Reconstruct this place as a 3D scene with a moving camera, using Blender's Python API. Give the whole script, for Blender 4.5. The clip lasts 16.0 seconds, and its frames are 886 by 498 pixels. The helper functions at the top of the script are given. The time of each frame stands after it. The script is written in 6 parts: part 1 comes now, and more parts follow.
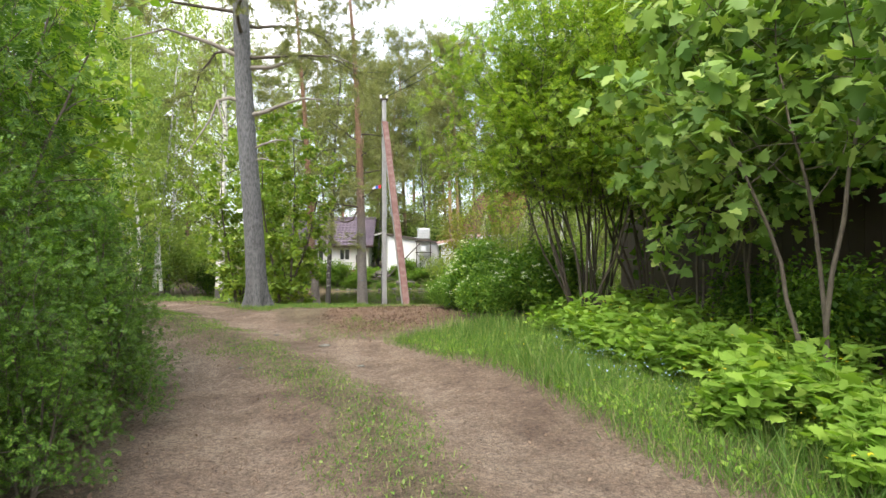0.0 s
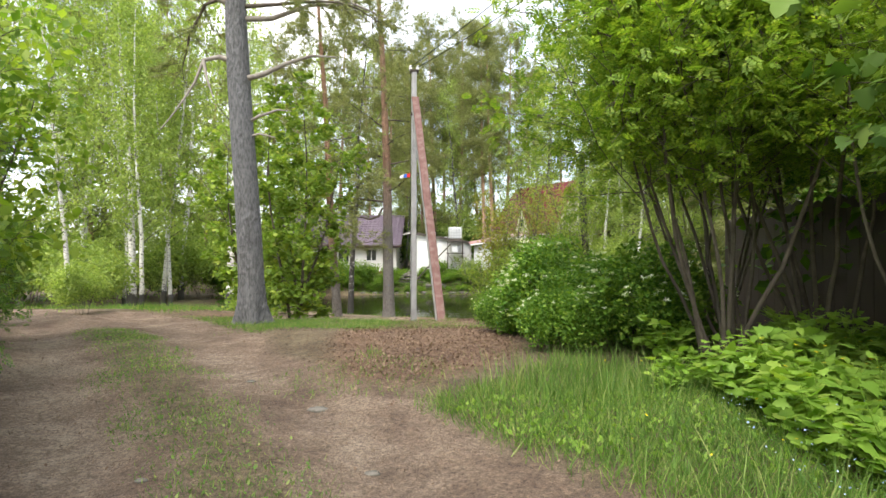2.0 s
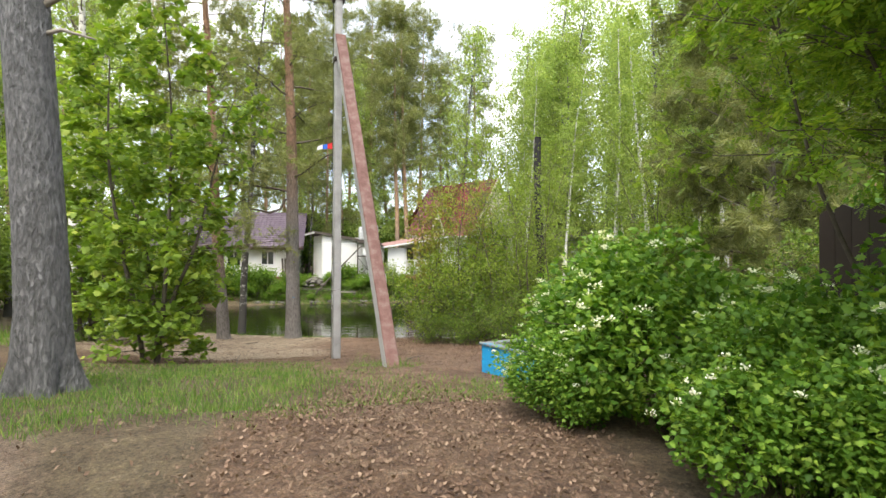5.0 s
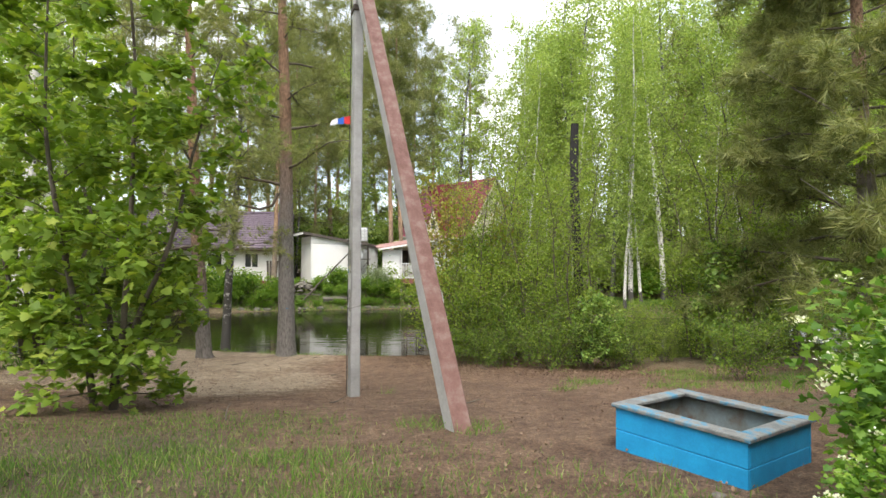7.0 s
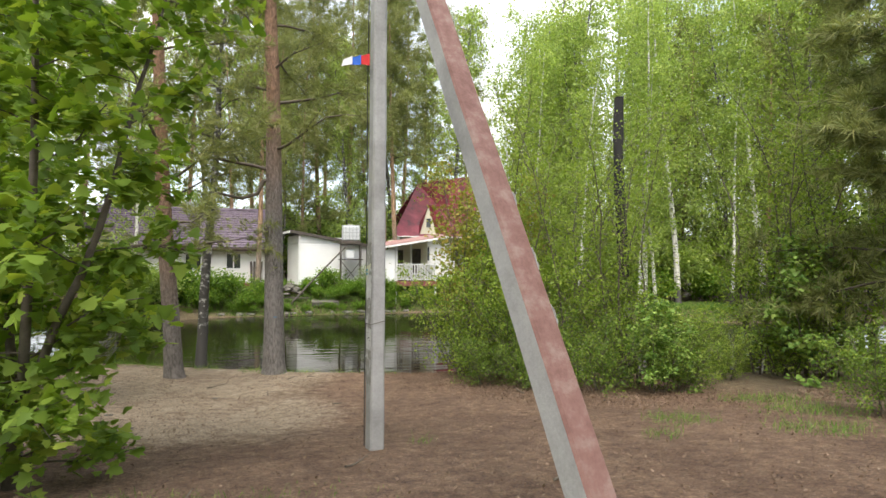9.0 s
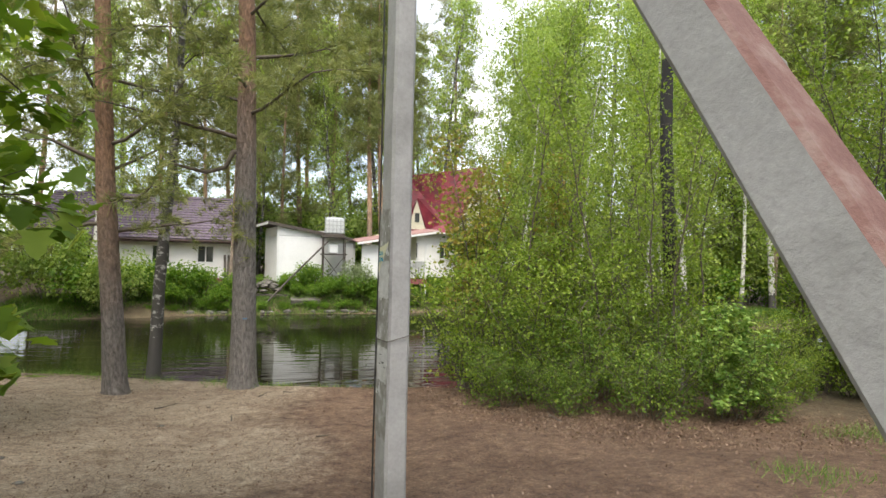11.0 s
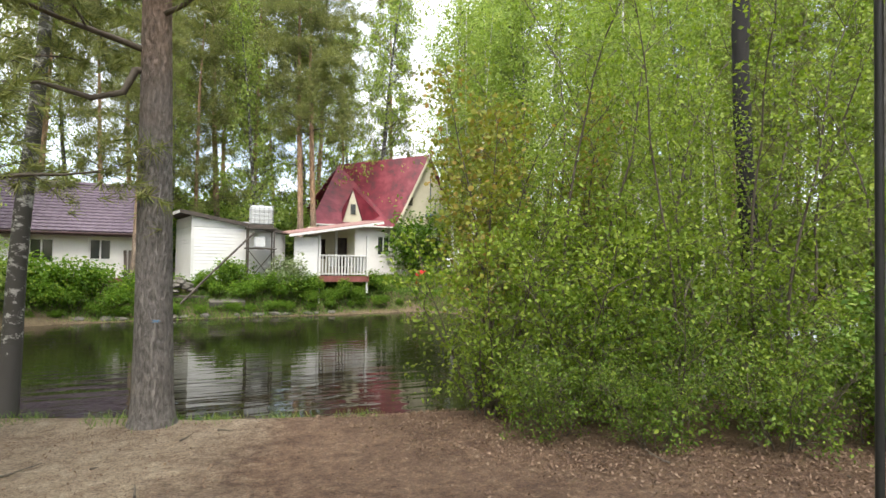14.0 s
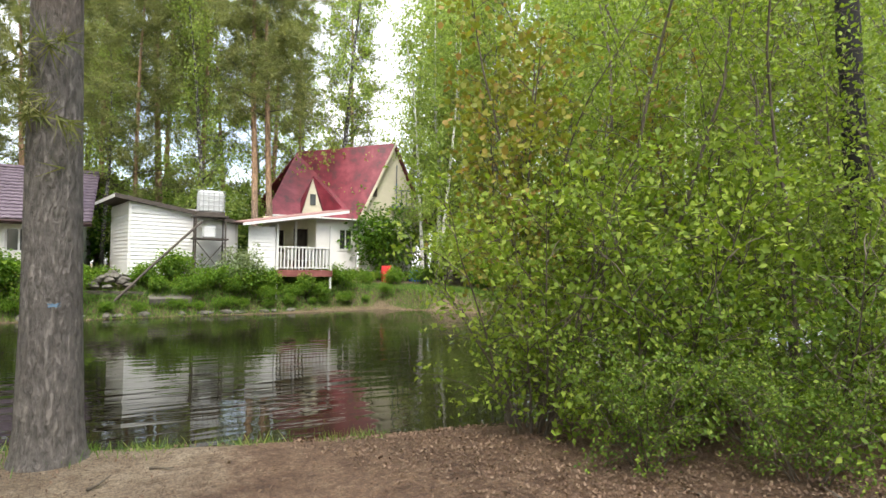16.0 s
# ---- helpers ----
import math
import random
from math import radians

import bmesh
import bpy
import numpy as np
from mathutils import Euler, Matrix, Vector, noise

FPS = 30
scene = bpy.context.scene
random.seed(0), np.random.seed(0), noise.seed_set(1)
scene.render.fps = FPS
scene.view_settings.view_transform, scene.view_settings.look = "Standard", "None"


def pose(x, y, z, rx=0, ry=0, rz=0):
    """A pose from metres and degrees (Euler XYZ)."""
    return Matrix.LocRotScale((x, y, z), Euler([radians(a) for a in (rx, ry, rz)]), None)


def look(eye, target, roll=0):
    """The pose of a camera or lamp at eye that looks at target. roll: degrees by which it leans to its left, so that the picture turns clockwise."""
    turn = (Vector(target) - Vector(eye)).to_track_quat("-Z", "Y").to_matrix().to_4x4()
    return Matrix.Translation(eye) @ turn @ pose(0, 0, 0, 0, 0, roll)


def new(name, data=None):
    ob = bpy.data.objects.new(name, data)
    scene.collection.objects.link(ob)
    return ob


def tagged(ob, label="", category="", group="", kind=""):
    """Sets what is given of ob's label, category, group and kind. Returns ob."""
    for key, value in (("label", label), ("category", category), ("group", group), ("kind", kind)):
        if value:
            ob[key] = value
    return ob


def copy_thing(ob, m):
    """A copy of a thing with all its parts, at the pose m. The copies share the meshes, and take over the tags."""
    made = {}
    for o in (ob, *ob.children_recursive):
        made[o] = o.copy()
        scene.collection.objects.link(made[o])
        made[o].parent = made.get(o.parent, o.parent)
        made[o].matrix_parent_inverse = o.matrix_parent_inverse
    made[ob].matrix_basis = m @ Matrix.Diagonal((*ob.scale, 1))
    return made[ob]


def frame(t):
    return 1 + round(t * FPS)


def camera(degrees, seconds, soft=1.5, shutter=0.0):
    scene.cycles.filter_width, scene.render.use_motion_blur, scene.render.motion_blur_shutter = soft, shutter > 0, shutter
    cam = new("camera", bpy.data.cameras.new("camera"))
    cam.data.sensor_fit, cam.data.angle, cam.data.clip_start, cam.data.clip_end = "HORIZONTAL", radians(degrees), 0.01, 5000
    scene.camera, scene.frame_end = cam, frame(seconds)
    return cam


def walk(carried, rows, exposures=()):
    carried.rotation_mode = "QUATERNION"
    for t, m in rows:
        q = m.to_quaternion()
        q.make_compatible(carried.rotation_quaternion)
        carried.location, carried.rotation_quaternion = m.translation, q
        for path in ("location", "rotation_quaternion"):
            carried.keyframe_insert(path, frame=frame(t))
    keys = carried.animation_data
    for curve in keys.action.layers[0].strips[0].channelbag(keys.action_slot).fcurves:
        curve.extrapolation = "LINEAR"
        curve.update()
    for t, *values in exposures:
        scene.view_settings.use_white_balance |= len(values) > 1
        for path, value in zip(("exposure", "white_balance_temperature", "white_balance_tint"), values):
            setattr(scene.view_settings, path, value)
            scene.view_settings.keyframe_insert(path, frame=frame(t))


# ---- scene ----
cam = camera(77.74, 16.0)
# seconds, eye, yaw to the left of +y, pitch up, roll
ROWS = [
    (0, -0.000, -0.000, 1.322, -3.12, 0.69, -0.16),
    (0.5, 0.068, 0.779, 1.319, -2.55, 0.44, -0.04),
    (1, 0.062, 1.554, 1.339, -1.23, 0.57, 0.02),
    (1.5, -0.040, 2.304, 1.361, 0.12, 0.66, 0.11),
    (2, -0.182, 3.032, 1.375, -0.16, 0.73, 0.10),
    (2.5, -0.324, 3.766, 1.389, -0.26, 0.79, 0.19),
    (3, -0.427, 4.511, 1.405, -2.04, 0.88, 0.16),
    (3.5, -0.513, 5.270, 1.411, -3.97, 0.92, 0.25),
    (4, -0.611, 6.002, 1.397, -8.77, 1.10, 0.01),
    (4.2, -0.658, 6.268, 1.389, -9.24, 0.90, 0.02),
    (6.3, -1.289, 8.953, 1.512, -12.56, 1.32, 0.58),
    (6.5, -1.340, 9.205, 1.515, -12.43, 1.30, 0.55),
    (7, -1.439, 9.828, 1.510, -12.52, 1.25, 0.50),
    (7.5, -1.538, 10.465, 1.518, -12.38, 1.28, 0.42),
    (8, -1.589, 11.063, 1.522, -12.63, 1.40, 0.37),
    (8.5, -1.637, 11.668, 1.494, -12.81, 1.37, 0.43),
    (9, -1.675, 12.278, 1.455, -14.09, 1.40, 0.44),
    (9.2, -1.679, 12.512, 1.440, -14.56, 1.32, 0.43),
    (11.3, -1.645, 14.849, 1.302, -16.30, 1.38, 1.33),
    (11.5, -1.664, 15.070, 1.287, -16.56, 1.54, 1.14),
    (12, -1.755, 15.618, 1.219, -17.01, 1.56, 1.22),
    (12.5, -1.815, 16.156, 1.114, -18.84, 1.53, 1.15),
    (13, -1.881, 16.715, 1.042, -20.04, 1.62, 1.09),
    (13.5, -1.908, 17.210, 0.968, -22.06, 1.68, 0.93),
    (14, -1.914, 17.745, 0.912, -24.40, 1.77, 0.82),
    (14.5, -1.910, 18.209, 0.827, -29.88, 1.94, 1.06),
    (15, -1.895, 18.737, 0.722, -30.82, 1.89, 0.84),
    (15.5, -1.818, 19.308, 0.624, -31.22, 2.02, 1.10),
    (16, -1.747, 19.908, 0.531, -29.20, 2.02, 0.80),
]


def eye_pose(x, y, z, yaw, pitch, roll):
    a, b = radians(yaw), radians(pitch)
    ahead = Vector((-math.sin(a) * math.cos(b), math.cos(a) * math.cos(b), math.sin(b)))
    return look((x, y, z), Vector((x, y, z)) + ahead, roll)


walk(cam, [(t, eye_pose(*place)) for t, *place in ROWS], ((0.0, 1.52, 6650, 10), (4.0, 1.55, 6750, 10), (6.5, 1.38, 6750, 10), (9.0, 1.35, 6750, 10), (12.0, 1.22, 6700, 10), (16.0, 1.46, 6700, 10)))

# ---- light ----
SUN_EL, SUN_AZ = 58.0, 204.0   # degrees above the horizon; compass bearing of the sun from +y towards +x
world = bpy.data.worlds.new("sky")
scene.world = world
world.use_nodes = True
wn = world.node_tree
sky = wn.nodes.new("ShaderNodeTexSky")
sky.sky_type = 'NISHITA'
sky.sun_disc = False
sky.sun_elevation, sky.sun_rotation = radians(SUN_EL), radians(SUN_AZ)
sky.air_density, sky.dust_density = 1.0, 2.5
cloud = wn.nodes.new("ShaderNodeTexNoise")
cloud.inputs["Scale"].default_value = 2.2
cloud.inputs["Detail"].default_value = 6
wcoord = wn.nodes.new("ShaderNodeTexCoord")
wn.links.new(wcoord.outputs["Generated"], cloud.inputs["Vector"])
ramp = wn.nodes.new("ShaderNodeValToRGB")
ramp.color_ramp.elements[0].position, ramp.color_ramp.elements[1].position = 0.40, 0.62
ramp.color_ramp.elements[0].color, ramp.color_ramp.elements[1].color = (0.25, 0.25, 0.25, 1), (0.9, 0.9, 0.9, 1)
wn.links.new(cloud.outputs["Fac"], ramp.inputs["Fac"])
wmix = wn.nodes.new("ShaderNodeMixRGB")
wmix.inputs["Color2"].default_value = (6.9, 7.0, 7.1, 1)
wn.links.new(ramp.outputs["Color"], wmix.inputs["Fac"])
wn.links.new(sky.outputs["Color"], wmix.inputs["Color1"])
wn.links.new(wmix.outputs["Color"], wn.nodes["Background"].inputs["Color"])
wn.nodes["Background"].inputs["Strength"].default_value = 0.15
sun = new("sun", bpy.data.lights.new("sun", 'SUN'))
sun.data.energy, sun.data.angle, sun.data.color = 1.95, radians(36.0), (1.0, 0.96, 0.9)
_a, _e = radians(SUN_AZ), radians(SUN_EL)
sun.matrix_world = look((math.sin(_a) * math.cos(_e) * 60, math.cos(_a) * math.cos(_e) * 60, math.sin(_e) * 60), (0, 0, 0))


# ---- materials ----
def nodes_of(name):
    m = bpy.data.materials.new(name)
    m.use_nodes = True
    return m, m.node_tree, m.node_tree.nodes["Principled BSDF"]


def noise_node(nt, scale, detail=4.0, rough=0.6, coord="Object", stretch=None):
    c = nt.nodes.new("ShaderNodeTexCoord")
    n = nt.nodes.new("ShaderNodeTexNoise")
    n.inputs["Scale"].default_value, n.inputs["Detail"].default_value, n.inputs["Roughness"].default_value = scale, detail, rough
    if stretch:
        mp = nt.nodes.new("ShaderNodeMapping")
        mp.inputs["Scale"].default_value = stretch
        nt.links.new(c.outputs[coord], mp.inputs["Vector"])
        nt.links.new(mp.outputs["Vector"], n.inputs["Vector"])
    else:
        nt.links.new(c.outputs[coord], n.inputs["Vector"])
    return n.outputs["Fac"]


def ramp_node(nt, fac, stops):
    r = nt.nodes.new("ShaderNodeValToRGB")
    e = r.color_ramp.elements
    while len(e) < len(stops):
        e.new(0.5)
    for el, (p, c) in zip(e, stops):
        el.position, el.color = p, (*c, 1)
    nt.links.new(fac, r.inputs["Fac"])
    return r.outputs["Color"]


def mix_node(nt, fac, a, b, mode="MIX"):
    m = nt.nodes.new("ShaderNodeMixRGB")
    m.blend_type = mode
    for sock, v in ((m.inputs["Fac"], fac), (m.inputs["Color1"], a), (m.inputs["Color2"], b)):
        if isinstance(v, (int, float)):
            sock.default_value = v
        elif isinstance(v, tuple):
            sock.default_value = (*v, 1)
        else:
            nt.links.new(v, sock)
    return m.outputs["Color"]


def math_node(nt, op, a, b=0.0):
    m = nt.nodes.new("ShaderNodeMath")
    m.operation = op
    for sock, v in zip(m.inputs, (a, b)):
        if isinstance(v, (int, float)):
            sock.default_value = v
        else:
            nt.links.new(v, sock)
    return m.outputs[0]


def bump_to(nt, bsdf, height, strength, distance):
    b = nt.nodes.new("ShaderNodeBump")
    b.inputs["Strength"].default_value, b.inputs["Distance"].default_value = strength, distance
    nt.links.new(height, b.inputs["Height"])
    nt.links.new(b.outputs["Normal"], bsdf.inputs["Normal"])


def surface(name, stops, scale=6.0, rough=0.8, bump=0.3, dist=0.01, fine=60.0, stretch=None, metal=0.0, stain=None):
    """A worn surface: colour by coarse noise, fine grain on top, relief by the fine noise."""
    m, nt, b = nodes_of(name)
    coarse = noise_node(nt, scale, 5, 0.65, stretch=stretch)
    grain = noise_node(nt, fine, 4, 0.7, stretch=stretch)
    col = ramp_node(nt, coarse, stops)
    col = mix_node(nt, 0.35, col, ramp_node(nt, grain, [(0.25, (0.45, 0.45, 0.45)), (0.75, (1.0, 1.0, 1.0))]), "MULTIPLY")
    if stain:
        s = noise_node(nt, scale * 0.35, 6, 0.7)
        col = mix_node(nt, math_node(nt, 'GREATER_THAN', s, 0.58), col, stain)
    nt.links.new(col, b.inputs["Base Color"])
    b.inputs["Roughness"].default_value, b.inputs["Metallic"].default_value = rough, metal
    bump_to(nt, b, math_node(nt, 'ADD', grain, coarse), bump, dist)
    return m


def leaf_material(name, dark, light, warm=None, see_through=0.45, gloss=0.5, patch=1.2):
    m, nt, b = nodes_of(name)
    geo = nt.nodes.new("ShaderNodeNewGeometry")
    col = ramp_node(nt, geo.outputs["Random Per Island"], [(0.0, dark), (0.7, light), (1.0, warm or light)])
    big = noise_node(nt, patch, 3, 0.6)
    col = mix_node(nt, 0.5, col, ramp_node(nt, big, [(0.3, (0.6, 0.68, 0.55)), (0.7, (1.25, 1.2, 1.0))]), "MULTIPLY")
    nt.links.new(col, b.inputs["Base Color"])
    b.inputs["Roughness"].default_value = gloss
    b.inputs["Specular IOR Level"].default_value = 0.22
    tr = nt.nodes.new("ShaderNodeBsdfTranslucent")
    nt.links.new(mix_node(nt, 1.0, col, (1.25, 1.35, 0.55), "MULTIPLY"), tr.inputs["Color"])
    mx = nt.nodes.new("ShaderNodeMixShader")
    mx.inputs["Fac"].default_value = see_through
    nt.links.new(b.outputs["BSDF"], mx.inputs[1])
    nt.links.new(tr.outputs["BSDF"], mx.inputs[2])
    nt.links.new(mx.outputs["Shader"], nt.nodes["Material Output"].inputs["Surface"])
    return m


# birch green made paler and bluer: distance haze put into the leaf colour
LEAF_BIRCH = leaf_material("birch_leaf", (0.19, 0.27, 0.085), (0.33, 0.42, 0.13), (0.43, 0.49, 0.17), 0.5)
LEAF_MAPLE = leaf_material("maple_leaf", (0.125, 0.21, 0.036), (0.24, 0.345, 0.06), (0.37, 0.43, 0.09), 0.42)
LEAF_MAPLE_YOUNG = leaf_material("young_maple_leaf", (0.075, 0.155, 0.034), (0.21, 0.325, 0.075), (0.36, 0.45, 0.14), 0.33)
LEAF_UNDER = leaf_material("underwood_leaf", (0.07, 0.13, 0.024), (0.16, 0.245, 0.042), (0.28, 0.36, 0.065), 0.36, patch=0.9)
LEAF_ROWAN = leaf_material("rowan_leaf", (0.11, 0.20, 0.028), (0.225, 0.33, 0.05), (0.34, 0.41, 0.075), 0.46)
LEAF_SHRUB = leaf_material("shrub_leaf", (0.075, 0.16, 0.022), (0.15, 0.26, 0.034), (0.25, 0.34, 0.05))
LEAF_THICKET = leaf_material("thicket_leaf", (0.12, 0.19, 0.03), (0.24, 0.33, 0.055), (0.33, 0.40, 0.075), 0.42, patch=0.8)
LEAF_FLOWERING = leaf_material("flowering_shrub_leaf", (0.06, 0.145, 0.022), (0.165, 0.295, 0.045), (0.29, 0.41, 0.07), 0.4)
# dark green with the undergrowth's shade put into the colour; floating leaves share it
LEAF_DARK = leaf_material("dark_leaf", (0.04, 0.095, 0.014), (0.095, 0.19, 0.022), (0.17, 0.27, 0.03), 0.4)
LEAF_WEED = leaf_material("weed_leaf", (0.17, 0.3, 0.05), (0.27, 0.42, 0.075), (0.34, 0.46, 0.1), 0.45)
LEAF_GREY = leaf_material("willow_leaf", (0.19, 0.24, 0.15), (0.3, 0.35, 0.23), None, 0.35)
LEAF_COPPER = leaf_material("copper_leaf", (0.19, 0.22, 0.045), (0.28, 0.28, 0.06), (0.34, 0.21, 0.08), 0.4)
NEEDLE = leaf_material("pine_needle", (0.12, 0.145, 0.06), (0.24, 0.26, 0.105), (0.34, 0.33, 0.15), 0.3, 0.55)
GRASS = leaf_material("grass_blade", (0.075, 0.155, 0.034), (0.15, 0.265, 0.056), (0.36, 0.39, 0.16), 0.4)
LEAF_HEDGE = leaf_material("track_hedge_leaf", (0.045, 0.105, 0.018), (0.105, 0.205, 0.032), (0.20, 0.31, 0.05), 0.3)
DRY = leaf_material("dead_leaf", (0.09, 0.056, 0.042), (0.18, 0.118, 0.09), (0.29, 0.205, 0.16), 0.1, 0.8)
PETAL = leaf_material("white_petal", (0.75, 0.76, 0.68), (0.85, 0.85, 0.8), None, 0.3)
YELLOW = leaf_material("yellow_petal", (0.75, 0.55, 0.02), (0.85, 0.65, 0.03), None, 0.3)
BLUE_PETAL = leaf_material("blue_petal", (0.3, 0.42, 0.75), (0.45, 0.55, 0.85), None, 0.3)


def bark_material(name, low, high, change, fissure, scale=3.0, dark=0.38):
    """Bark: vertical plates with dark cracks; the colour goes from low to high at a height above the root."""
    m, nt, b = nodes_of(name)
    c = nt.nodes.new("ShaderNodeTexCoord")
    sep = nt.nodes.new("ShaderNodeSeparateXYZ")
    nt.links.new(c.outputs["Object"], sep.inputs["Vector"])
    wob = noise_node(nt, 1.5, 3)
    h = math_node(nt, 'ADD', sep.outputs["Z"], math_node(nt, 'MULTIPLY', wob, 2.0))
    mr = nt.nodes.new("ShaderNodeMapRange")
    mr.inputs["From Min"].default_value, mr.inputs["From Max"].default_value = change, change + 3.0
    nt.links.new(h, mr.inputs["Value"])
    crack = noise_node(nt, fissure, 7, 0.62, stretch=(1.0, 1.0, 0.34))
    plate = nt.nodes.new("ShaderNodeMapRange")
    plate.inputs["From Min"].default_value, plate.inputs["From Max"].default_value = 0.34, 0.6
    nt.links.new(crack, plate.inputs["Value"])
    col = mix_node(nt, mr.outputs["Result"], low, high)
    mott = noise_node(nt, scale * 4, 7, 0.75)
    col = mix_node(nt, 0.6, col, ramp_node(nt, mott, [(0.3, (0.7, 0.7, 0.7)), (0.7, (1.2, 1.2, 1.2))]), "MULTIPLY")
    col = mix_node(nt, plate.outputs["Result"], mix_node(nt, 1.0, col, (dark, dark, dark), "MULTIPLY"), col)
    nt.links.new(col, b.inputs["Base Color"])
    b.inputs["Roughness"].default_value = 0.9
    bump_to(nt, b, math_node(nt, 'ADD', plate.outputs["Result"], math_node(nt, 'MULTIPLY', mott, 0.5)), 1.0, 0.035)
    return m


BARK_PINE_GREY = bark_material("old_pine_bark", (0.21, 0.21, 0.212), (0.225, 0.212, 0.2), 9.0, 30.0, dark=0.48)
BARK_PINE = bark_material("pine_bark", (0.25, 0.228, 0.21), (0.34, 0.2, 0.13), 4.4, 27.0, dark=0.5)
BARK_PINE_ORANGE = bark_material("orange_pine_bark", (0.225, 0.2, 0.18), (0.36, 0.205, 0.125), 2.2, 27.0, dark=0.5)
BARK_PINE_FAR = bark_material("far_pine_bark", (0.3, 0.23, 0.18), (0.44, 0.28, 0.17), 3.0, 9.0)
BARK_TWIG = surface("twig_bark", [(0.3, (0.075, 0.06, 0.045)), (0.7, (0.15, 0.125, 0.095))], 8, 0.9, 0.3, 0.004)
BARK_DEAD = surface("dead_branch", [(0.3, (0.2, 0.175, 0.145)), (0.7, (0.36, 0.32, 0.27))], 8, 0.9, 0.4, 0.004)


def birch_bark(name, white, black, low_dark, cut=0.40):
    m, nt, b = nodes_of(name)
    bands = noise_node(nt, 6.0, 6, 0.72, stretch=(1.0, 1.0, 1.7))
    col = ramp_node(nt, bands, [(cut, black), (cut + 0.07, white), (0.8, tuple(v * 1.1 for v in white))])
    c = nt.nodes.new("ShaderNodeTexCoord")
    sep = nt.nodes.new("ShaderNodeSeparateXYZ")
    nt.links.new(c.outputs["Object"], sep.inputs["Vector"])
    rough = noise_node(nt, 5.0, 5, 0.7)
    z = math_node(nt, 'SUBTRACT', sep.outputs["Z"], math_node(nt, 'MULTIPLY', rough, low_dark * 1.6))
    col = mix_node(nt, math_node(nt, 'LESS_THAN', z, low_dark * 0.1), col, (0.07, 0.065, 0.06))
    nt.links.new(col, b.inputs["Base Color"])
    b.inputs["Roughness"].default_value = 0.75
    bump_to(nt, b, bands, 0.5, 0.01)
    return m


BARK_BIRCH = birch_bark("birch_bark", (0.62, 0.6, 0.56), (0.06, 0.055, 0.05), 0.9)
BARK_BIRCH_OLD = birch_bark("old_birch_bark", (0.4, 0.39, 0.37), (0.06, 0.056, 0.05), 1.2, 0.52)

CONCRETE = surface("pole_concrete", [(0.32, (0.27, 0.267, 0.26)), (0.5, (0.36, 0.357, 0.35)), (0.66, (0.43, 0.427, 0.42))], 2.2, 0.92, 0.5, 0.006, 45)
RED_CONCRETE = surface("red_washed_concrete", [(0.34, (0.15, 0.075, 0.064)), (0.5, (0.19, 0.103, 0.088)), (0.66, (0.24, 0.165, 0.145))], 7.0, 0.9, 0.5, 0.008, 50)
PAPER_OLD = surface("weathered_paper", [(0.3, (0.42, 0.42, 0.415)), (0.6, (0.62, 0.62, 0.615))], 14, 0.9, 0.2, 0.002, 90)
GLUE = surface("paste_stain", [(0.34, (0.2, 0.192, 0.172)), (0.5, (0.28, 0.272, 0.25)), (0.62, (0.44, 0.44, 0.43))], 9, 0.9, 0.2, 0.002, 70)
PAPER_YELLOW = surface("yellow_paper", [(0.3, (0.6, 0.58, 0.36)), (0.65, (0.68, 0.67, 0.52))], 8, 0.9, 0.1, 0.002)
INK = surface("blue_ink", [(0.3, (0.05, 0.25, 0.35)), (0.7, (0.08, 0.3, 0.4))], 30, 0.9, 0.0)
INK_BLACK = surface("black_ink", [(0.3, (0.03, 0.03, 0.03)), (0.7, (0.06, 0.06, 0.06))], 30, 0.9, 0.0)
BLUE_PAINT = surface("blue_paint", [(0.25, (0.006, 0.24, 0.54)), (0.7, (0.012, 0.36, 0.72))], 5, 0.5, 0.25, 0.004, 60)
GREY_WOOD = surface("weathered_wood", [(0.36, (0.12, 0.13, 0.135)), (0.52, (0.2, 0.205, 0.2)), (0.62, (0.06, 0.2, 0.31))], 7, 0.85, 0.5, 0.006, 40, stretch=(1, 1, 1))
LINING = surface("faded_inner_board", [(0.34, (0.13, 0.075, 0.05)), (0.5, (0.17, 0.2, 0.2)), (0.66, (0.2, 0.27, 0.3))], 4, 0.85, 0.4, 0.005, 40)
SIDING = surface("white_siding", [(0.3, (0.76, 0.76, 0.75)), (0.7, (0.85, 0.85, 0.84))], 1.2, 0.55, 0.05, 0.002, 30)
PLASTER = surface("white_plaster", [(0.3, (0.74, 0.73, 0.71)), (0.7, (0.84, 0.83, 0.81))], 1.5, 0.85, 0.1, 0.004, 40)
CREAM = surface("cream_siding", [(0.3, (0.62, 0.57, 0.43)), (0.7, (0.72, 0.67, 0.52))], 1.5, 0.6, 0.1, 0.003, 40)
TILE_ROOF = surface("plum_roof_tile", [(0.3, (0.095, 0.066, 0.098)), (0.7, (0.155, 0.115, 0.16))], 2, 0.5, 0.1, 0.004, 40)
# RED_ROOF's dark blotches: tree shadows painted into the red, along with lichen
RED_ROOF = surface("red_metal_roof", [(0.34, (0.09, 0.022, 0.03)), (0.5, (0.19, 0.022, 0.04)), (0.68, (0.27, 0.05, 0.07))], 1.6, 0.4, 0.1, 0.004, 20)
PINK_ROOF = surface("faded_red_roof", [(0.3, (0.3, 0.15, 0.14)), (0.7, (0.42, 0.27, 0.25))], 2, 0.6, 0.1, 0.004, 30)
WHITE_PAINT = surface("white_paint", [(0.3, (0.7, 0.7, 0.68)), (0.7, (0.8, 0.8, 0.78))], 4, 0.5, 0.05, 0.002)
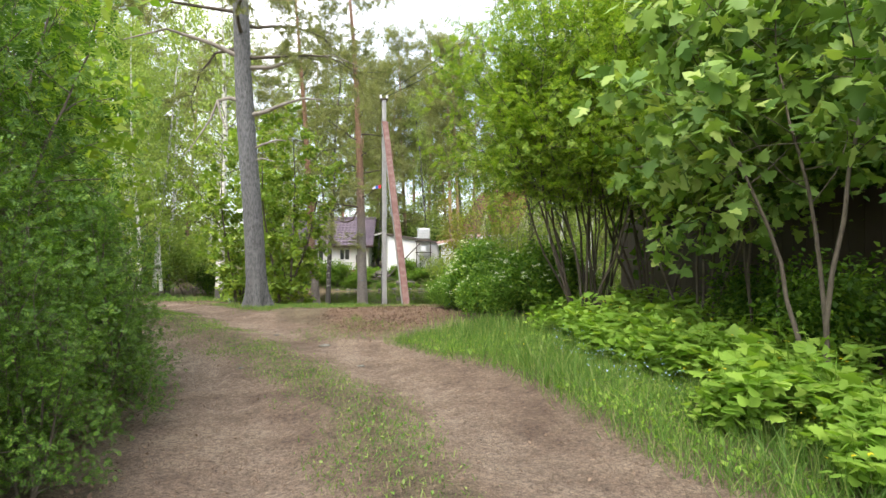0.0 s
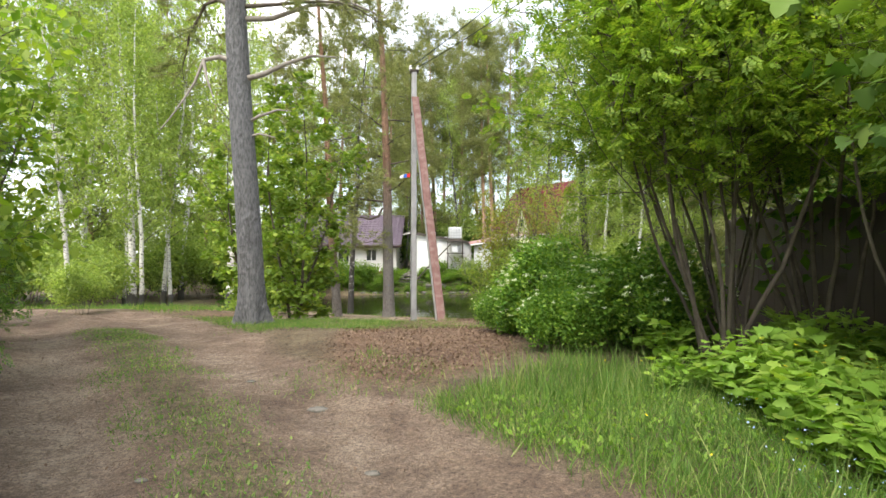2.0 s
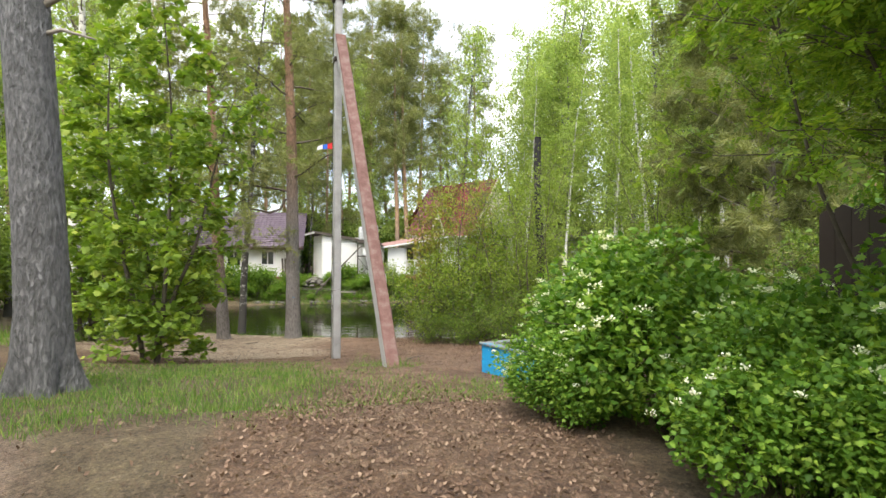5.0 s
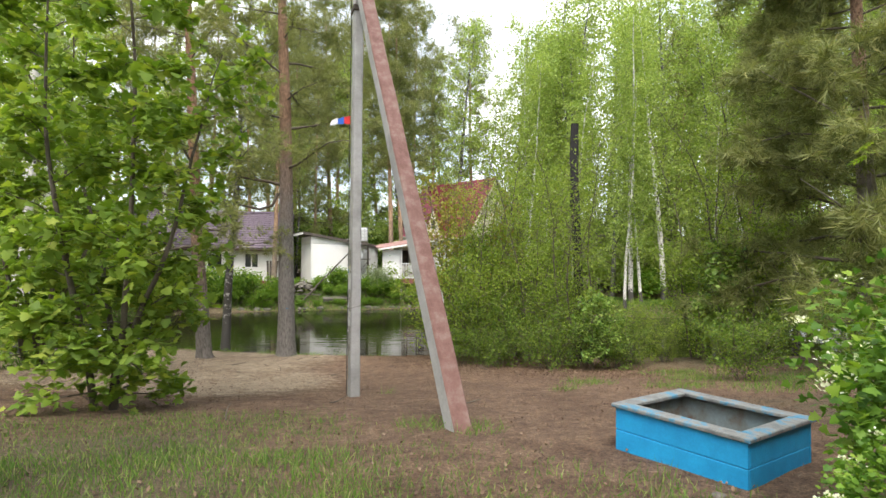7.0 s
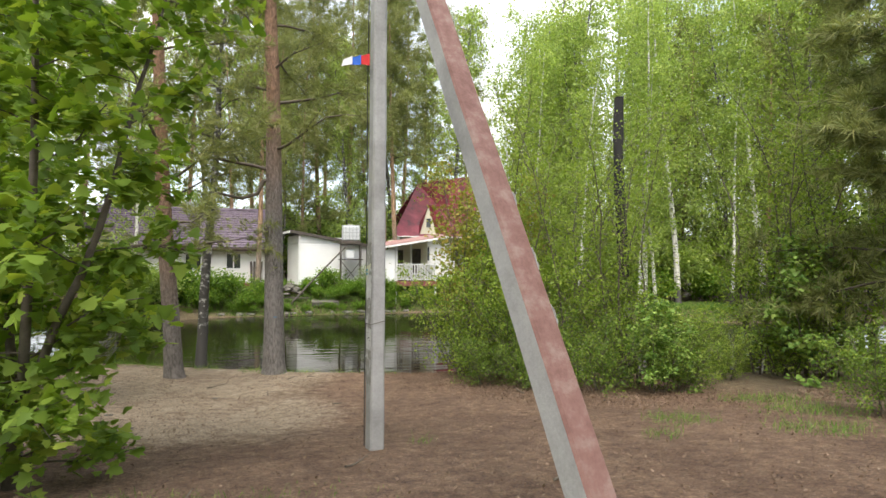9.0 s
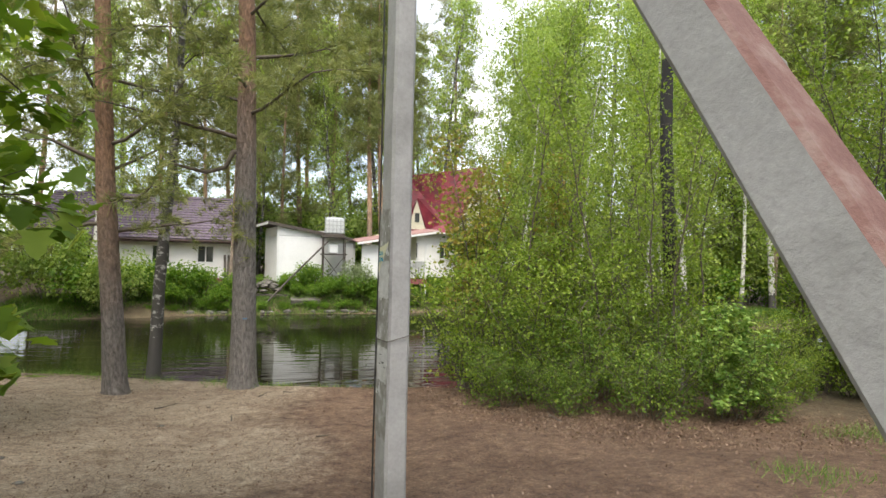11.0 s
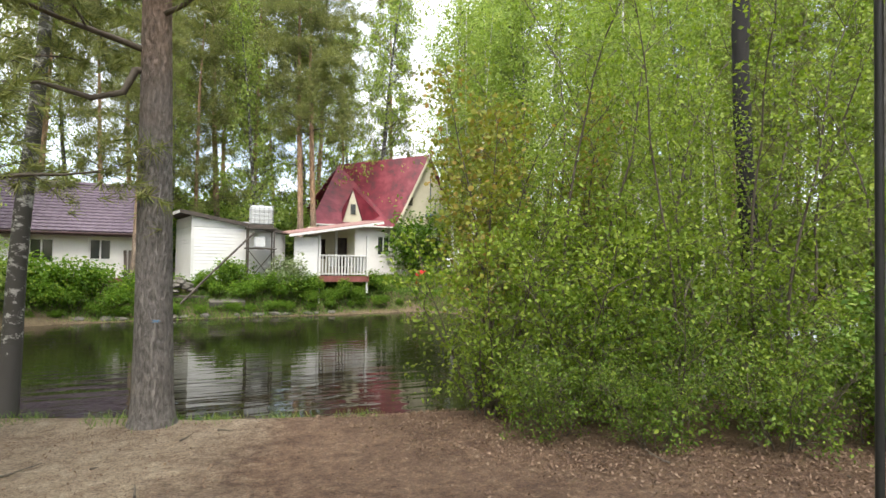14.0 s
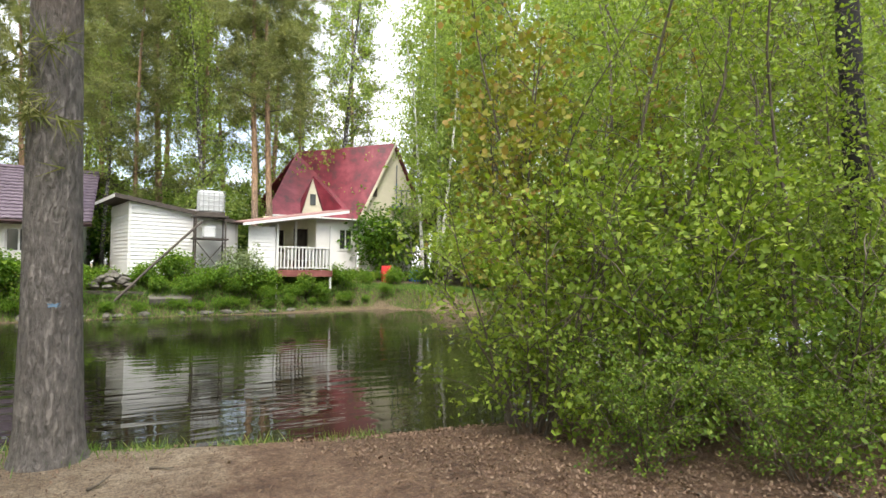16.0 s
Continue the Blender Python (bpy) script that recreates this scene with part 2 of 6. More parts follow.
RED_BOARD = surface("red_brown_board", [(0.3, (0.17, 0.05, 0.045)), (0.7, (0.26, 0.09, 0.075))], 3, 0.7, 0.2, 0.004)
EAVE = surface("dark_brown_eave", [(0.3, (0.06, 0.032, 0.034)), (0.7, (0.1, 0.055, 0.055))], 3, 0.6, 0.1, 0.003)
DARK_WOOD = surface("dark_wood", [(0.3, (0.05, 0.042, 0.036)), (0.7, (0.11, 0.09, 0.075))], 4, 0.85, 0.3, 0.006)
CHAR = surface("tarred_wood", [(0.3, (0.008, 0.008, 0.009)), (0.7, (0.024, 0.022, 0.021))], 6, 0.95, 0.5, 0.008, 40, stretch=(1, 1, 0.2))
FENCE_BROWN = surface("brown_fence_metal", [(0.3, (0.022, 0.013, 0.011)), (0.7, (0.04, 0.024, 0.02))], 2, 0.5, 0.1, 0.003)
STONE = surface("bank_stone", [(0.3, (0.09, 0.082, 0.07)), (0.7, (0.19, 0.175, 0.15))], 4, 0.9, 0.6, 0.02, 30)
STEEL = surface("galvanised_steel", [(0.3, (0.4, 0.41, 0.42)), (0.7, (0.52, 0.53, 0.54))], 6, 0.4, 0.1, 0.002, metal=0.8)
TANK_WHITE = surface("tank_plastic", [(0.3, (0.66, 0.68, 0.68)), (0.7, (0.76, 0.78, 0.78))], 3, 0.4, 0.05, 0.002)
CABLE = surface("black_cable", [(0.3, (0.02, 0.02, 0.02)), (0.7, (0.035, 0.035, 0.035))], 10, 0.6, 0.0)
FLAG_WHITE, FLAG_BLUE, FLAG_RED = (surface(n, [(0.3, c), (0.7, tuple(v * 1.15 for v in c))], 12, 0.9, 0.1, 0.002)
                                   for n, c in (("white_cloth", (0.7, 0.7, 0.7)), ("blue_cloth", (0.03, 0.12, 0.5)), ("red_cloth", (0.55, 0.03, 0.03))))
MARK_BLUE = surface("blue_mark", [(0.3, (0.12, 0.17, 0.24)), (0.7, (0.13, 0.25, 0.38))], 12, 0.9, 0.1)
STUCCO_GREY = surface("grey_wall", [(0.3, (0.3, 0.29, 0.27)), (0.7, (0.42, 0.41, 0.38))], 2, 0.9, 0.1, 0.004)
BROWN_BOARD = surface("brown_board", [(0.3, (0.2, 0.12, 0.085)), (0.7, (0.32, 0.2, 0.15))], 3, 0.8, 0.2, 0.004)


def glass_material():
    m, nt, b = nodes_of("window_glass")
    b.inputs["Base Color"].default_value = (0.03, 0.035, 0.035, 1)
    b.inputs["Roughness"].default_value = 0.06
    b.inputs["Specular IOR Level"].default_value = 0.8
    return m


GLASS = glass_material()


def water_material():
    m, nt, b = nodes_of("pond_water")
    c = nt.nodes.new("ShaderNodeTexCoord")
    col = ramp_node(nt, noise_node(nt, 0.25, 4), [(0.3, (0.008, 0.008, 0.005)), (0.7, (0.02, 0.017, 0.009))])
    nt.links.new(col, b.inputs["Base Color"])
    b.inputs["Roughness"].default_value, b.inputs["IOR"].default_value = 0.012, 1.33
    b.inputs["Specular IOR Level"].default_value = 0.5
    ripple = noise_node(nt, 1.6, 2, 0.45, stretch=(0.35, 2.2, 1))
    calm = noise_node(nt, 0.16, 2)
    bump_to(nt, b, math_node(nt, 'MULTIPLY', ripple, math_node(nt, 'POWER', calm, 1.4)), 0.6, 0.055)
    return m


WATER = water_material()


def ground_material():
    m, nt, b = nodes_of("forest_ground")

    def mask(name):
        a = nt.nodes.new("ShaderNodeAttribute")
        a.attribute_name = name
        return a.outputs["Fac"]
    coarse, mid, fine, bits = noise_node(nt, 1.6, 8, 0.72), noise_node(nt, 6.0, 8, 0.75), noise_node(nt, 30.0, 6, 0.8), noise_node(nt, 95.0, 3, 0.7)
    soil = ramp_node(nt, mid, [(0.3, (0.105, 0.082, 0.05)), (0.52, (0.18, 0.14, 0.086)), (0.7, (0.2, 0.172, 0.085))])
    road = ramp_node(nt, coarse, [(0.36, (0.165, 0.113, 0.082)), (0.5, (0.25, 0.183, 0.137)), (0.64, (0.33, 0.258, 0.195))])
    need = ramp_node(nt, mid, [(0.36, (0.12, 0.07, 0.046)), (0.5, (0.205, 0.13, 0.085)), (0.64, (0.275, 0.187, 0.125))])
    sand = ramp_node(nt, mid, [(0.36, (0.25, 0.19, 0.135)), (0.5, (0.35, 0.28, 0.205)), (0.64, (0.44, 0.365, 0.275))])
    col = soil
    packed = ramp_node(nt, mid, [(0.36, (0.26, 0.2, 0.153)), (0.64, (0.385, 0.308, 0.243))])
    for nm, c in (("road", road), ("packed", packed), ("needles", need), ("sand", sand)):
        edge = math_node(nt, 'ADD', mask(nm), math_node(nt, 'MULTIPLY', math_node(nt, 'SUBTRACT', mid, 0.5), 1.6))
        mr = nt.nodes.new("ShaderNodeMapRange")
        mr.inputs["From Min"].default_value, mr.inputs["From Max"].default_value = 0.12, 0.85
        nt.links.new(edge, mr.inputs["Value"])
        col = mix_node(nt, mr.outputs["Result"], col, c)
    litter = ramp_node(nt, fine, [(0.36, (0.35, 0.32, 0.3)), (0.5, (1.0, 1.0, 1.0)), (0.64, (1.55, 1.5, 1.42))])
    col = mix_node(nt, 0.8, col, litter, "MULTIPLY")
    col = mix_node(nt, 0.7, col, ramp_node(nt, bits, [(0.36, (0.45, 0.42, 0.4)), (0.5, (1.0, 1.0, 1.0)), (0.66, (1.5, 1.42, 1.32))]), "MULTIPLY")
    damp = noise_node(nt, 0.9, 5, 0.7)
    col = mix_node(nt, 0.8, col, ramp_node(nt, damp, [(0.38, (0.66, 0.6, 0.56)), (0.55, (1.05, 1.04, 1.02))]), "MULTIPLY")
    nt.links.new(col, b.inputs["Base Color"])
    b.inputs["Roughness"].default_value = 0.95
    bump_to(nt, b, math_node(nt, 'ADD', math_node(nt, 'MULTIPLY', mid, 1.6), fine), 1.0, 0.06)
    return m


GROUND = ground_material()


# ---- building helpers ----
def mesh_np(name, verts, faces):
    """A mesh from arrays: verts (n, 3) and faces (m, 3 or 4)."""
    verts, faces = np.asarray(verts, np.float32), np.asarray(faces, np.int32)
    me = bpy.data.meshes.new(name)
    me.vertices.add(len(verts))
    me.vertices.foreach_set("co", verts.ravel())
    n, k = faces.shape
    me.loops.add(n * k)
    me.loops.foreach_set("vertex_index", faces.ravel())
    me.polygons.add(n)
    me.polygons.foreach_set("loop_start", np.arange(0, n * k, k, dtype=np.int32))
    me.update(calc_edges=True)
    me.validate()
    return me


def link(name, me, material, parent=None, label=""):
    me.materials.clear()
    me.materials.append(material)
    ob = new(name, me)
    if parent is not None:
        ob.parent = parent
    if label:
        ob["label"] = label
    return ob


def part(name, bm, material, parent=None, label="", smooth=False):
    me = bpy.data.meshes.new(name)
    bm.normal_update()
    bm.to_mesh(me)
    bm.free()
    if smooth:
        for p in me.polygons:
            p.use_smooth = True
    return link(name, me, material, parent, label)


def box(x0, x1, y0, y1, z0, z1, bm=None, bevel=0.0):
    one = bmesh.new()
    bmesh.ops.create_cube(one, size=1.0)
    for v in one.verts:
        v.co = Vector(((x0 + x1) / 2 + v.co.x * (x1 - x0), (y0 + y1) / 2 + v.co.y * (y1 - y0), (z0 + z1) / 2 + v.co.z * (z1 - z0)))
    if bevel:
        bmesh.ops.bevel(one, geom=one.edges[:], offset=bevel, segments=1, affect='EDGES')
    if bm is None:
        return one
    me = bpy.data.meshes.new("tmp")
    one.to_mesh(me)
    one.free()
    bm.from_mesh(me)
    bpy.data.meshes.remove(me)
    return bm


def prism(points, depth_vec):
    """A solid from a flat outline swept along a vector."""
    bm = bmesh.new()
    a = [bm.verts.new(p) for p in points]
    b = [bm.verts.new(Vector(p) + Vector(depth_vec)) for p in points]
    bm.faces.new(a)
    bm.faces.new(b[::-1])
    for i in range(len(a)):
        j = (i + 1) % len(a)
        bm.faces.new((a[j], a[i], b[i], b[j]))
    bmesh.ops.recalc_face_normals(bm, faces=bm.faces[:])
    return bm


def thing(name, place, label, category, group="", turn=0.0, scale=1.0):
    ob = new(name)
    ob.empty_display_size = 0.2
    ob.matrix_basis = pose(*place, 0, 0, turn) @ Matrix.Scale(scale, 4)
    return tagged(ob, label, category, group)


def tubes(lines, sides=6):
    """Round limbs along polylines: a list of (points (n, 3), radii (n))."""
    vs, fs, base = [], [], 0
    ang = np.linspace(0, 2 * np.pi, sides, endpoint=False)
    for p, r in lines:
        p = np.asarray(p, float)
        n = len(p)
        t = np.gradient(p, axis=0)
        t /= np.linalg.norm(t, axis=1)[:, None] + 1e-9
        ref = np.array([1.0, 0, 0]) if abs(t[0, 0]) < 0.8 else np.array([0, 1.0, 0])
        u = np.cross(t, ref)
        u /= np.linalg.norm(u, axis=1)[:, None] + 1e-9
        w = np.cross(t, u)
        ring = p[:, None] + np.asarray(r)[:, None, None] * (np.cos(ang)[None, :, None] * u[:, None] + np.sin(ang)[None, :, None] * w[:, None])
        vs.append(ring.reshape(-1, 3))
        i, j = np.meshgrid(np.arange(n - 1), np.arange(sides), indexing="ij")
        k = (j + 1) % sides
        fs.append(base + np.stack([i * sides + j, i * sides + k, (i + 1) * sides + k, (i + 1) * sides + j], -1).reshape(-1, 4))
        base += n * sides
    return np.concatenate(vs), np.concatenate(fs)


def smooth_mesh(me):
    me.polygons.foreach_set("use_smooth", np.ones(len(me.polygons), bool))
    return me


# leaf outlines as (verts, triangles); y runs along the leaf, z is its fold
OVATE = (np.array([(0, 0, 0), (-0.3, 0.42, 0.07), (0, 1, -0.08), (0.3, 0.42, 0.07)]), np.array([(0, 2, 1), (0, 3, 2)]))
ROUND = (np.array([(0, 0, 0), (-0.42, 0.35, 0.08), (-0.3, 0.8, 0.03), (0, 1, -0.06), (0.3, 0.8, 0.03), (0.42, 0.35, 0.08)]),
         np.array([(0, 3, 1), (1, 3, 2), (0, 5, 3), (5, 4, 3)]))
_half = [(0.12, 0.02), (0.5, 0.0), (0.34, 0.24), (0.62, 0.42), (0.3, 0.5), (0.28, 0.72)]
_mo = [(0, 0.06)] + _half + [(0, 1.0)] + [(-x, y) for x, y in _half[::-1]]
MAPLE = (np.array([(0, 0.4, 0.05)] + [(x, y, -0.12 * abs(x)) for x, y in _mo]),
         np.array([(0, 1 + i, 1 + (i + 1) % len(_mo)) for i in range(len(_mo))]))


def _pinnate(pairs=4):
    v, f = [], []
    spots = [(s, 0.15 + 0.7 * i / pairs) for i in range(pairs) for s in (-1, 1)] + [(0, 0.82)]
    for s, y in spots:
        b = len(v)
        d = np.array([s * 0.85, 0.5, -0.08]) if s else np.array([0, 1.0, 0])
        d = d / np.linalg.norm(d)
        w = np.array([-d[1], d[0], 0])
        L = 0.36 if s else 0.28
        o = np.array([0, y, 0.0])
        v += [o, o + d * L * 0.45 + w * 0.075, o + d * L, o + d * L * 0.45 - w * 0.075]
        f += [(b, b + 2, b + 1), (b, b + 3, b + 2)]
    return np.array(v), np.array(f)


PINNATE = _pinnate()


def _tuft(n=11):
    v, f = [], []
    for i in range(n):
        a = 2.4 * i
        d = np.array([math.cos(a) * 0.62, 0.45 + 0.55 * ((i * 7) % n) / n, math.sin(a) * 0.62])
        o = np.array([0, 0.35 * (i / n), 0])
        w = np.array([-math.sin(a), 0, math.cos(a)]) * 0.035
        b = len(v)
        v += [o - w, o + w, o + d]
        f.append((b, b + 1, b + 2))
    return np.array(v), np.array(f)


TUFT = _tuft()
TUFT_FAR = _tuft(6)
BLADE = (np.array([(-0.5, 0, 0), (0.5, 0, 0), (-0.35, 0.55, 0.08), (0.35, 0.55, 0.08), (0, 1, 0.3)]), np.array([(0, 1, 3), (0, 3, 2), (2, 3, 4)]))


def scatter_leaves(rng, pos, axis, size, shape, flat=0.6, width=None):
    """Many leaves in one array mesh. pos, axis: (n, 3); size: (n); flat: how much the leaves face the sky."""
    tv, tf = shape
    n = len(pos)
    u = axis / (np.linalg.norm(axis, axis=1)[:, None] + 1e-9)
    nrm = rng.normal(size=(n, 3)) * (1 - flat) + np.array([0, 0, 1.0]) * flat
    v = np.cross(u, nrm)
    v /= np.linalg.norm(v, axis=1)[:, None] + 1e-9
    w = np.cross(v, u)
    sx = size if width is None else width
    verts = (pos[:, None] + tv[None, :, :1] * v[:, None] * sx[:, None, None] + tv[None, :, 1:2] * u[:, None] * size[:, None, None]
             + tv[None, :, 2:] * w[:, None] * size[:, None, None])
    faces = tf[None] + (np.arange(n) * len(tv))[:, None, None]
    return verts.reshape(-1, 3), faces.reshape(-1, 3)


def bent(rng, start, way, length, r0, r1, n=7, wander=0.12, sag=0.0, up=0.0):
    """A limb: points and radii along a wandering line."""
    p, d = [np.array(start, float)], np.array(way, float)
    d /= np.linalg.norm(d)
    for i in range(n - 1):
        d = d + rng.normal(size=3) * wander + np.array([0, 0, up - sag * (i / n)])
        d /= np.linalg.norm(d)
        p.append(p[-1] + d * length / (n - 1))
    return np.array(p), np.linspace(r0, r1, n)


def along(line, f):
    p, r = line
    q = f * (len(p) - 1)
    i = min(int(q), len(p) - 2)
    a = q - i
    t = p[i + 1] - p[i]
    return p[i] * (1 - a) + p[i + 1] * a, t / np.linalg.norm(t), r[i] * (1 - a) + r[i + 1] * a


def tree_parts(seed, height, girth, crown_from, limbs, limb_len, twigs, twig_len, leaves, leaf_size, shape, stems=1, lean=0.03, rise=0.5,
               sag=0.0, twig_sag=0.0, spread=0.25, flat=0.5, stem_spread=0.3, top_len=0.35, droop=0.0, jitter=0.12, sides=8, straight=0.03):
    """Arrays of a tree: trunk, limbs, leaves."""
    rng = np.random.RandomState(seed)
    trunks, limb_lines, pos, axis = [], [], [], []
    for s in range(stems):
        a0 = rng.uniform(0, 6.28)
        out = stem_spread if stems > 1 else lean
        st = np.array([math.cos(a0), math.sin(a0), 0]) * (0.12 * (stems > 1) * rng.uniform(0.3, 1.6))
        hh = height * (rng.uniform(0.7, 1.0) if stems > 1 else 1.0)
        tr = bent(rng, st - np.array([0, 0, 0.1]), (math.cos(a0) * out, math.sin(a0) * out, 1), hh, girth, girth * 0.12, 14, straight if stems == 1 else 0.07, 0, 0.02)
        if stems == 1:
            p, r = tr
            foot_ = np.array([p[0] * (1 - q) + p[1] * q for q in (0.06, 0.14, 0.3, 0.6)])
            tr = (np.vstack([p[:1], foot_, p[1:]]), np.r_[girth * 1.5, girth * 1.3, girth * 1.14, girth * 1.05, girth, r[1:]])
        trunks.append(tr)
        for k in range(limbs):
            f = crown_from + (0.98 - crown_from) * (k + rng.uniform(0, 0.9)) / limbs
            n0 = 4 / (len(tr[0]) - 1) if stems == 1 else 0.0
            o, t, r = along(tr, n0 + (1 - n0) * f)
            az = 2.4 * k + rng.uniform(-0.5, 0.5) + a0
            rel = (f - crown_from) / (1 - crown_from)
            L = limb_len * (1 - (1 - top_len) * rel) * rng.uniform(0.7, 1.15)
            way = np.array([math.cos(az), math.sin(az), rise + 0.5 * rel * rise + rng.uniform(-0.15, 0.15)])
            lb = bent(rng, o, way, L, max(0.26 * r, 0.006), 0.004, 7, 0.13, sag, 0.02)
            limb_lines.append(lb)
            for j in range(twigs):
                o2, t2, r2 = along(lb, rng.uniform(0.2, 1.0))
                w2 = t2 + rng.normal(size=3) * 0.75
                tw = bent(rng, o2, w2, twig_len * rng.uniform(0.5, 1.2), max(0.5 * r2, 0.003), 0.002, 4, 0.18, twig_sag, 0.0)
                if j % 2 == 0:
                    limb_lines.append(tw)
                for q in range(leaves):
                    o3, t3, _ = along(tw, rng.uniform(0.1, 1.0))
                    pos.append(o3 + rng.normal(size=3) * jitter)
                    axis.append(t3 * 0.4 + rng.normal(size=3) * 0.6 + np.array([0, 0, -droop]))
    pos, axis = np.array(pos), np.array(axis)
    size = leaf_size * rng.uniform(0.6, 1.25, len(pos))
    return tubes(trunks, sides), tubes(limb_lines, 4), scatter_leaves(rng, pos, axis, size, shape, flat)


def plant(name, arrays, bark, leaf, place, label, category, group="", turn=0.0, scale=1.0, crown="crown", twig=None):
    ob = thing(name, place, label, category, group, turn, scale)
    for nm, (v, f), mat in (("trunk", arrays[0], bark), ("branchwork", arrays[1], twig or bark), (crown, arrays[2], leaf)):
        me = mesh_np(nm, v, f)
        link(nm, smooth_mesh(me) if nm != crown else me, mat, ob)
    return ob


def set_at(ob, x, y, z, turn=0.0, scale=1.0, label=""):
    c = copy_thing(ob, pose(x, y, z, 0, 0, turn))
    c.scale = (scale, scale, scale)
    if label:
        c["label"] = label
    return c


# ---- the lie of the land ----
WATER_Z = -1.33
POND = np.array([(-12, 30), (-7.1, 28.2), (-3.2, 27.0), (-1.4, 26.2), (-0.4, 25.85), (0.4, 25.65), (3, 25.2), (7, 24.0), (13, 22.8), (24, 22.4), (32, 24),
                 (32, 33), (21, 34), (14.5, 35.3), (11.5, 39), (8, 43), (3.2, 42.0), (-0.5, 41.7), (-6, 41.1), (-12, 39)], float)
ROAD = np.array([(2.2, -9), (1.2, -3), (0.85, 0), (0.4, 2), (-0.19, 3.66), (-0.53, 4.72), (-1.15, 5.94), (-2.3, 7.6), (-3.5, 9.1), (-4.6, 10.8), (-6.5, 13), (-9, 15.2),
                 (-14, 17.5), (-30, 21)], float)


def line_offset(x, y, line):
    """How far points lie to the right of a polyline (negative: to the left)."""
    best, sign = np.full(np.shape(x), 1e9), np.ones(np.shape(x))
    for a, b in zip(line[:-1], line[1:]):
        d = b - a
        t = np.clip(((x - a[0]) * d[0] + (y - a[1]) * d[1]) / (d @ d), 0, 1)
        ex, ey = x - a[0] - t * d[0], y - a[1] - t * d[1]
        q = np.hypot(ex, ey)
        s = np.where(d[1] * ex - d[0] * ey > 0, 1.0, -1.0)
        sign = np.where(q < best, s, sign)
        best = np.minimum(best, q)
    return best * sign


def shore(x, y):
    """Distance from the pond's edge, positive on land."""
    closed = np.vstack([POND, POND[:1]])
    d = np.abs(line_offset(x, y, closed))
    inside = np.zeros(np.shape(x), bool)
    for a, b in zip(closed[:-1], closed[1:]):
        cross = (a[1] > y) != (b[1] > y)
        xi = a[0] + (y - a[1]) / (b[1] - a[1] + 1e-12) * (b[0] - a[0])
        inside ^= cross & (x < xi)
    return np.where(inside, -d, d)


def soft_step(a, b, x):
    t = np.clip((x - a) / (b - a), 0, 1)
    return t * t * (3 - 2 * t)


def waves(x, y, s, k=0.0):
    return (np.sin(x * s + k) * np.cos(y * s * 1.13 + 2 * k) + np.sin((x + y) * s * 0.61 + 1.7 + k) * np.cos((x - y) * s * 0.83 + k)) * 0.5


def gz(x, y):
    x, y = np.asarray(x, float), np.asarray(y, float)
    mid = np.interp(y, [-20, 2, 5, 8, 11, 12.5, 14, 17, 20, 23, 25, 40, 41.5, 44, 48, 60, 200], [-0.3, 0, 0.05, 0.14, 0.18, 0.14, 0.07, -0.33, -0.79, -1.03, -1.1, -1.1, -0.9, -0.1, 0.15, 0.3, 0.3])
    left = np.interp(y, [-20, 2, 8, 14, 18, 26, 30, 40, 44, 60, 200], [-0.3, 0, 0.13, 0.17, -0.08, -0.98, -1.1, -1.0, -0.2, 0.1, 0.3])
    right = np.interp(y, [-20, 2, 12, 15, 20, 23, 33, 36, 60, 200], [-0.3, 0, 0.2, 0.1, -0.75, -1.03, -1.1, -0.7, 0.2, 0.3])
    a, b = soft_step(-3.0, -7.5, x), soft_step(4.0, 8.0, x)
    z = mid * (1 - a - b) + left * a + right * b
    u = line_offset(x, y, ROAD)
    rut = np.exp(-((u - 0.85) / 0.36) ** 2) + np.exp(-((u + 0.85) / 0.36) ** 2)
    z = z - 0.055 * rut + 0.03 * np.exp(-(u / 0.3) ** 2) + 0.06 * soft_step(1.5, 2.2, np.abs(u)) * (y < 12)
    z = z + 0.02 * waves(x, y, 1.9) + 0.012 * waves(x, y, 5.3, 1.0)
    s = shore(x, y)
    land = WATER_Z + (z - WATER_Z) * soft_step(-0.05, 0.9, s)
    return np.where(s > 0, np.maximum(land, WATER_Z + 0.06 * np.minimum(s / 0.3, 1)), WATER_Z - np.minimum(1.2, -s * 0.4 + 0.02))


def g1(x, y):
    return float(gz(np.array([x]), np.array([y]))[0])


def spaced(lo, hi, step, far):
    core = np.arange(lo, hi + step, step)
    out, d, p = [], step, core[-1]
    while p < far:
        d *= 1.25
        p += d
        out.append(p)
    back, d, p = [], step, core[0]
    while p > -far:
        d *= 1.25
        p -= d
        back.append(p)
    return np.concatenate([back[::-1], core, out])


gx, gy = spaced(-12.0, 9.0, 0.15, 600.0), spaced(-2.5, 28.5, 0.15, 600.0)
GX, GY = np.meshgrid(gx, gy, indexing="ij")
GZ = gz(GX.ravel(), GY.ravel())
ii, jj = np.meshgrid(np.arange(len(gx) - 1), np.arange(len(gy) - 1), indexing="ij")
nj = len(gy)
gfaces = np.stack([ii * nj + jj, (ii + 1) * nj + jj, (ii + 1) * nj + jj + 1, ii * nj + jj + 1], -1).reshape(-1, 4)
gme = smooth_mesh(mesh_np("ground", np.stack([GX.ravel(), GY.ravel(), GZ], -1), gfaces))


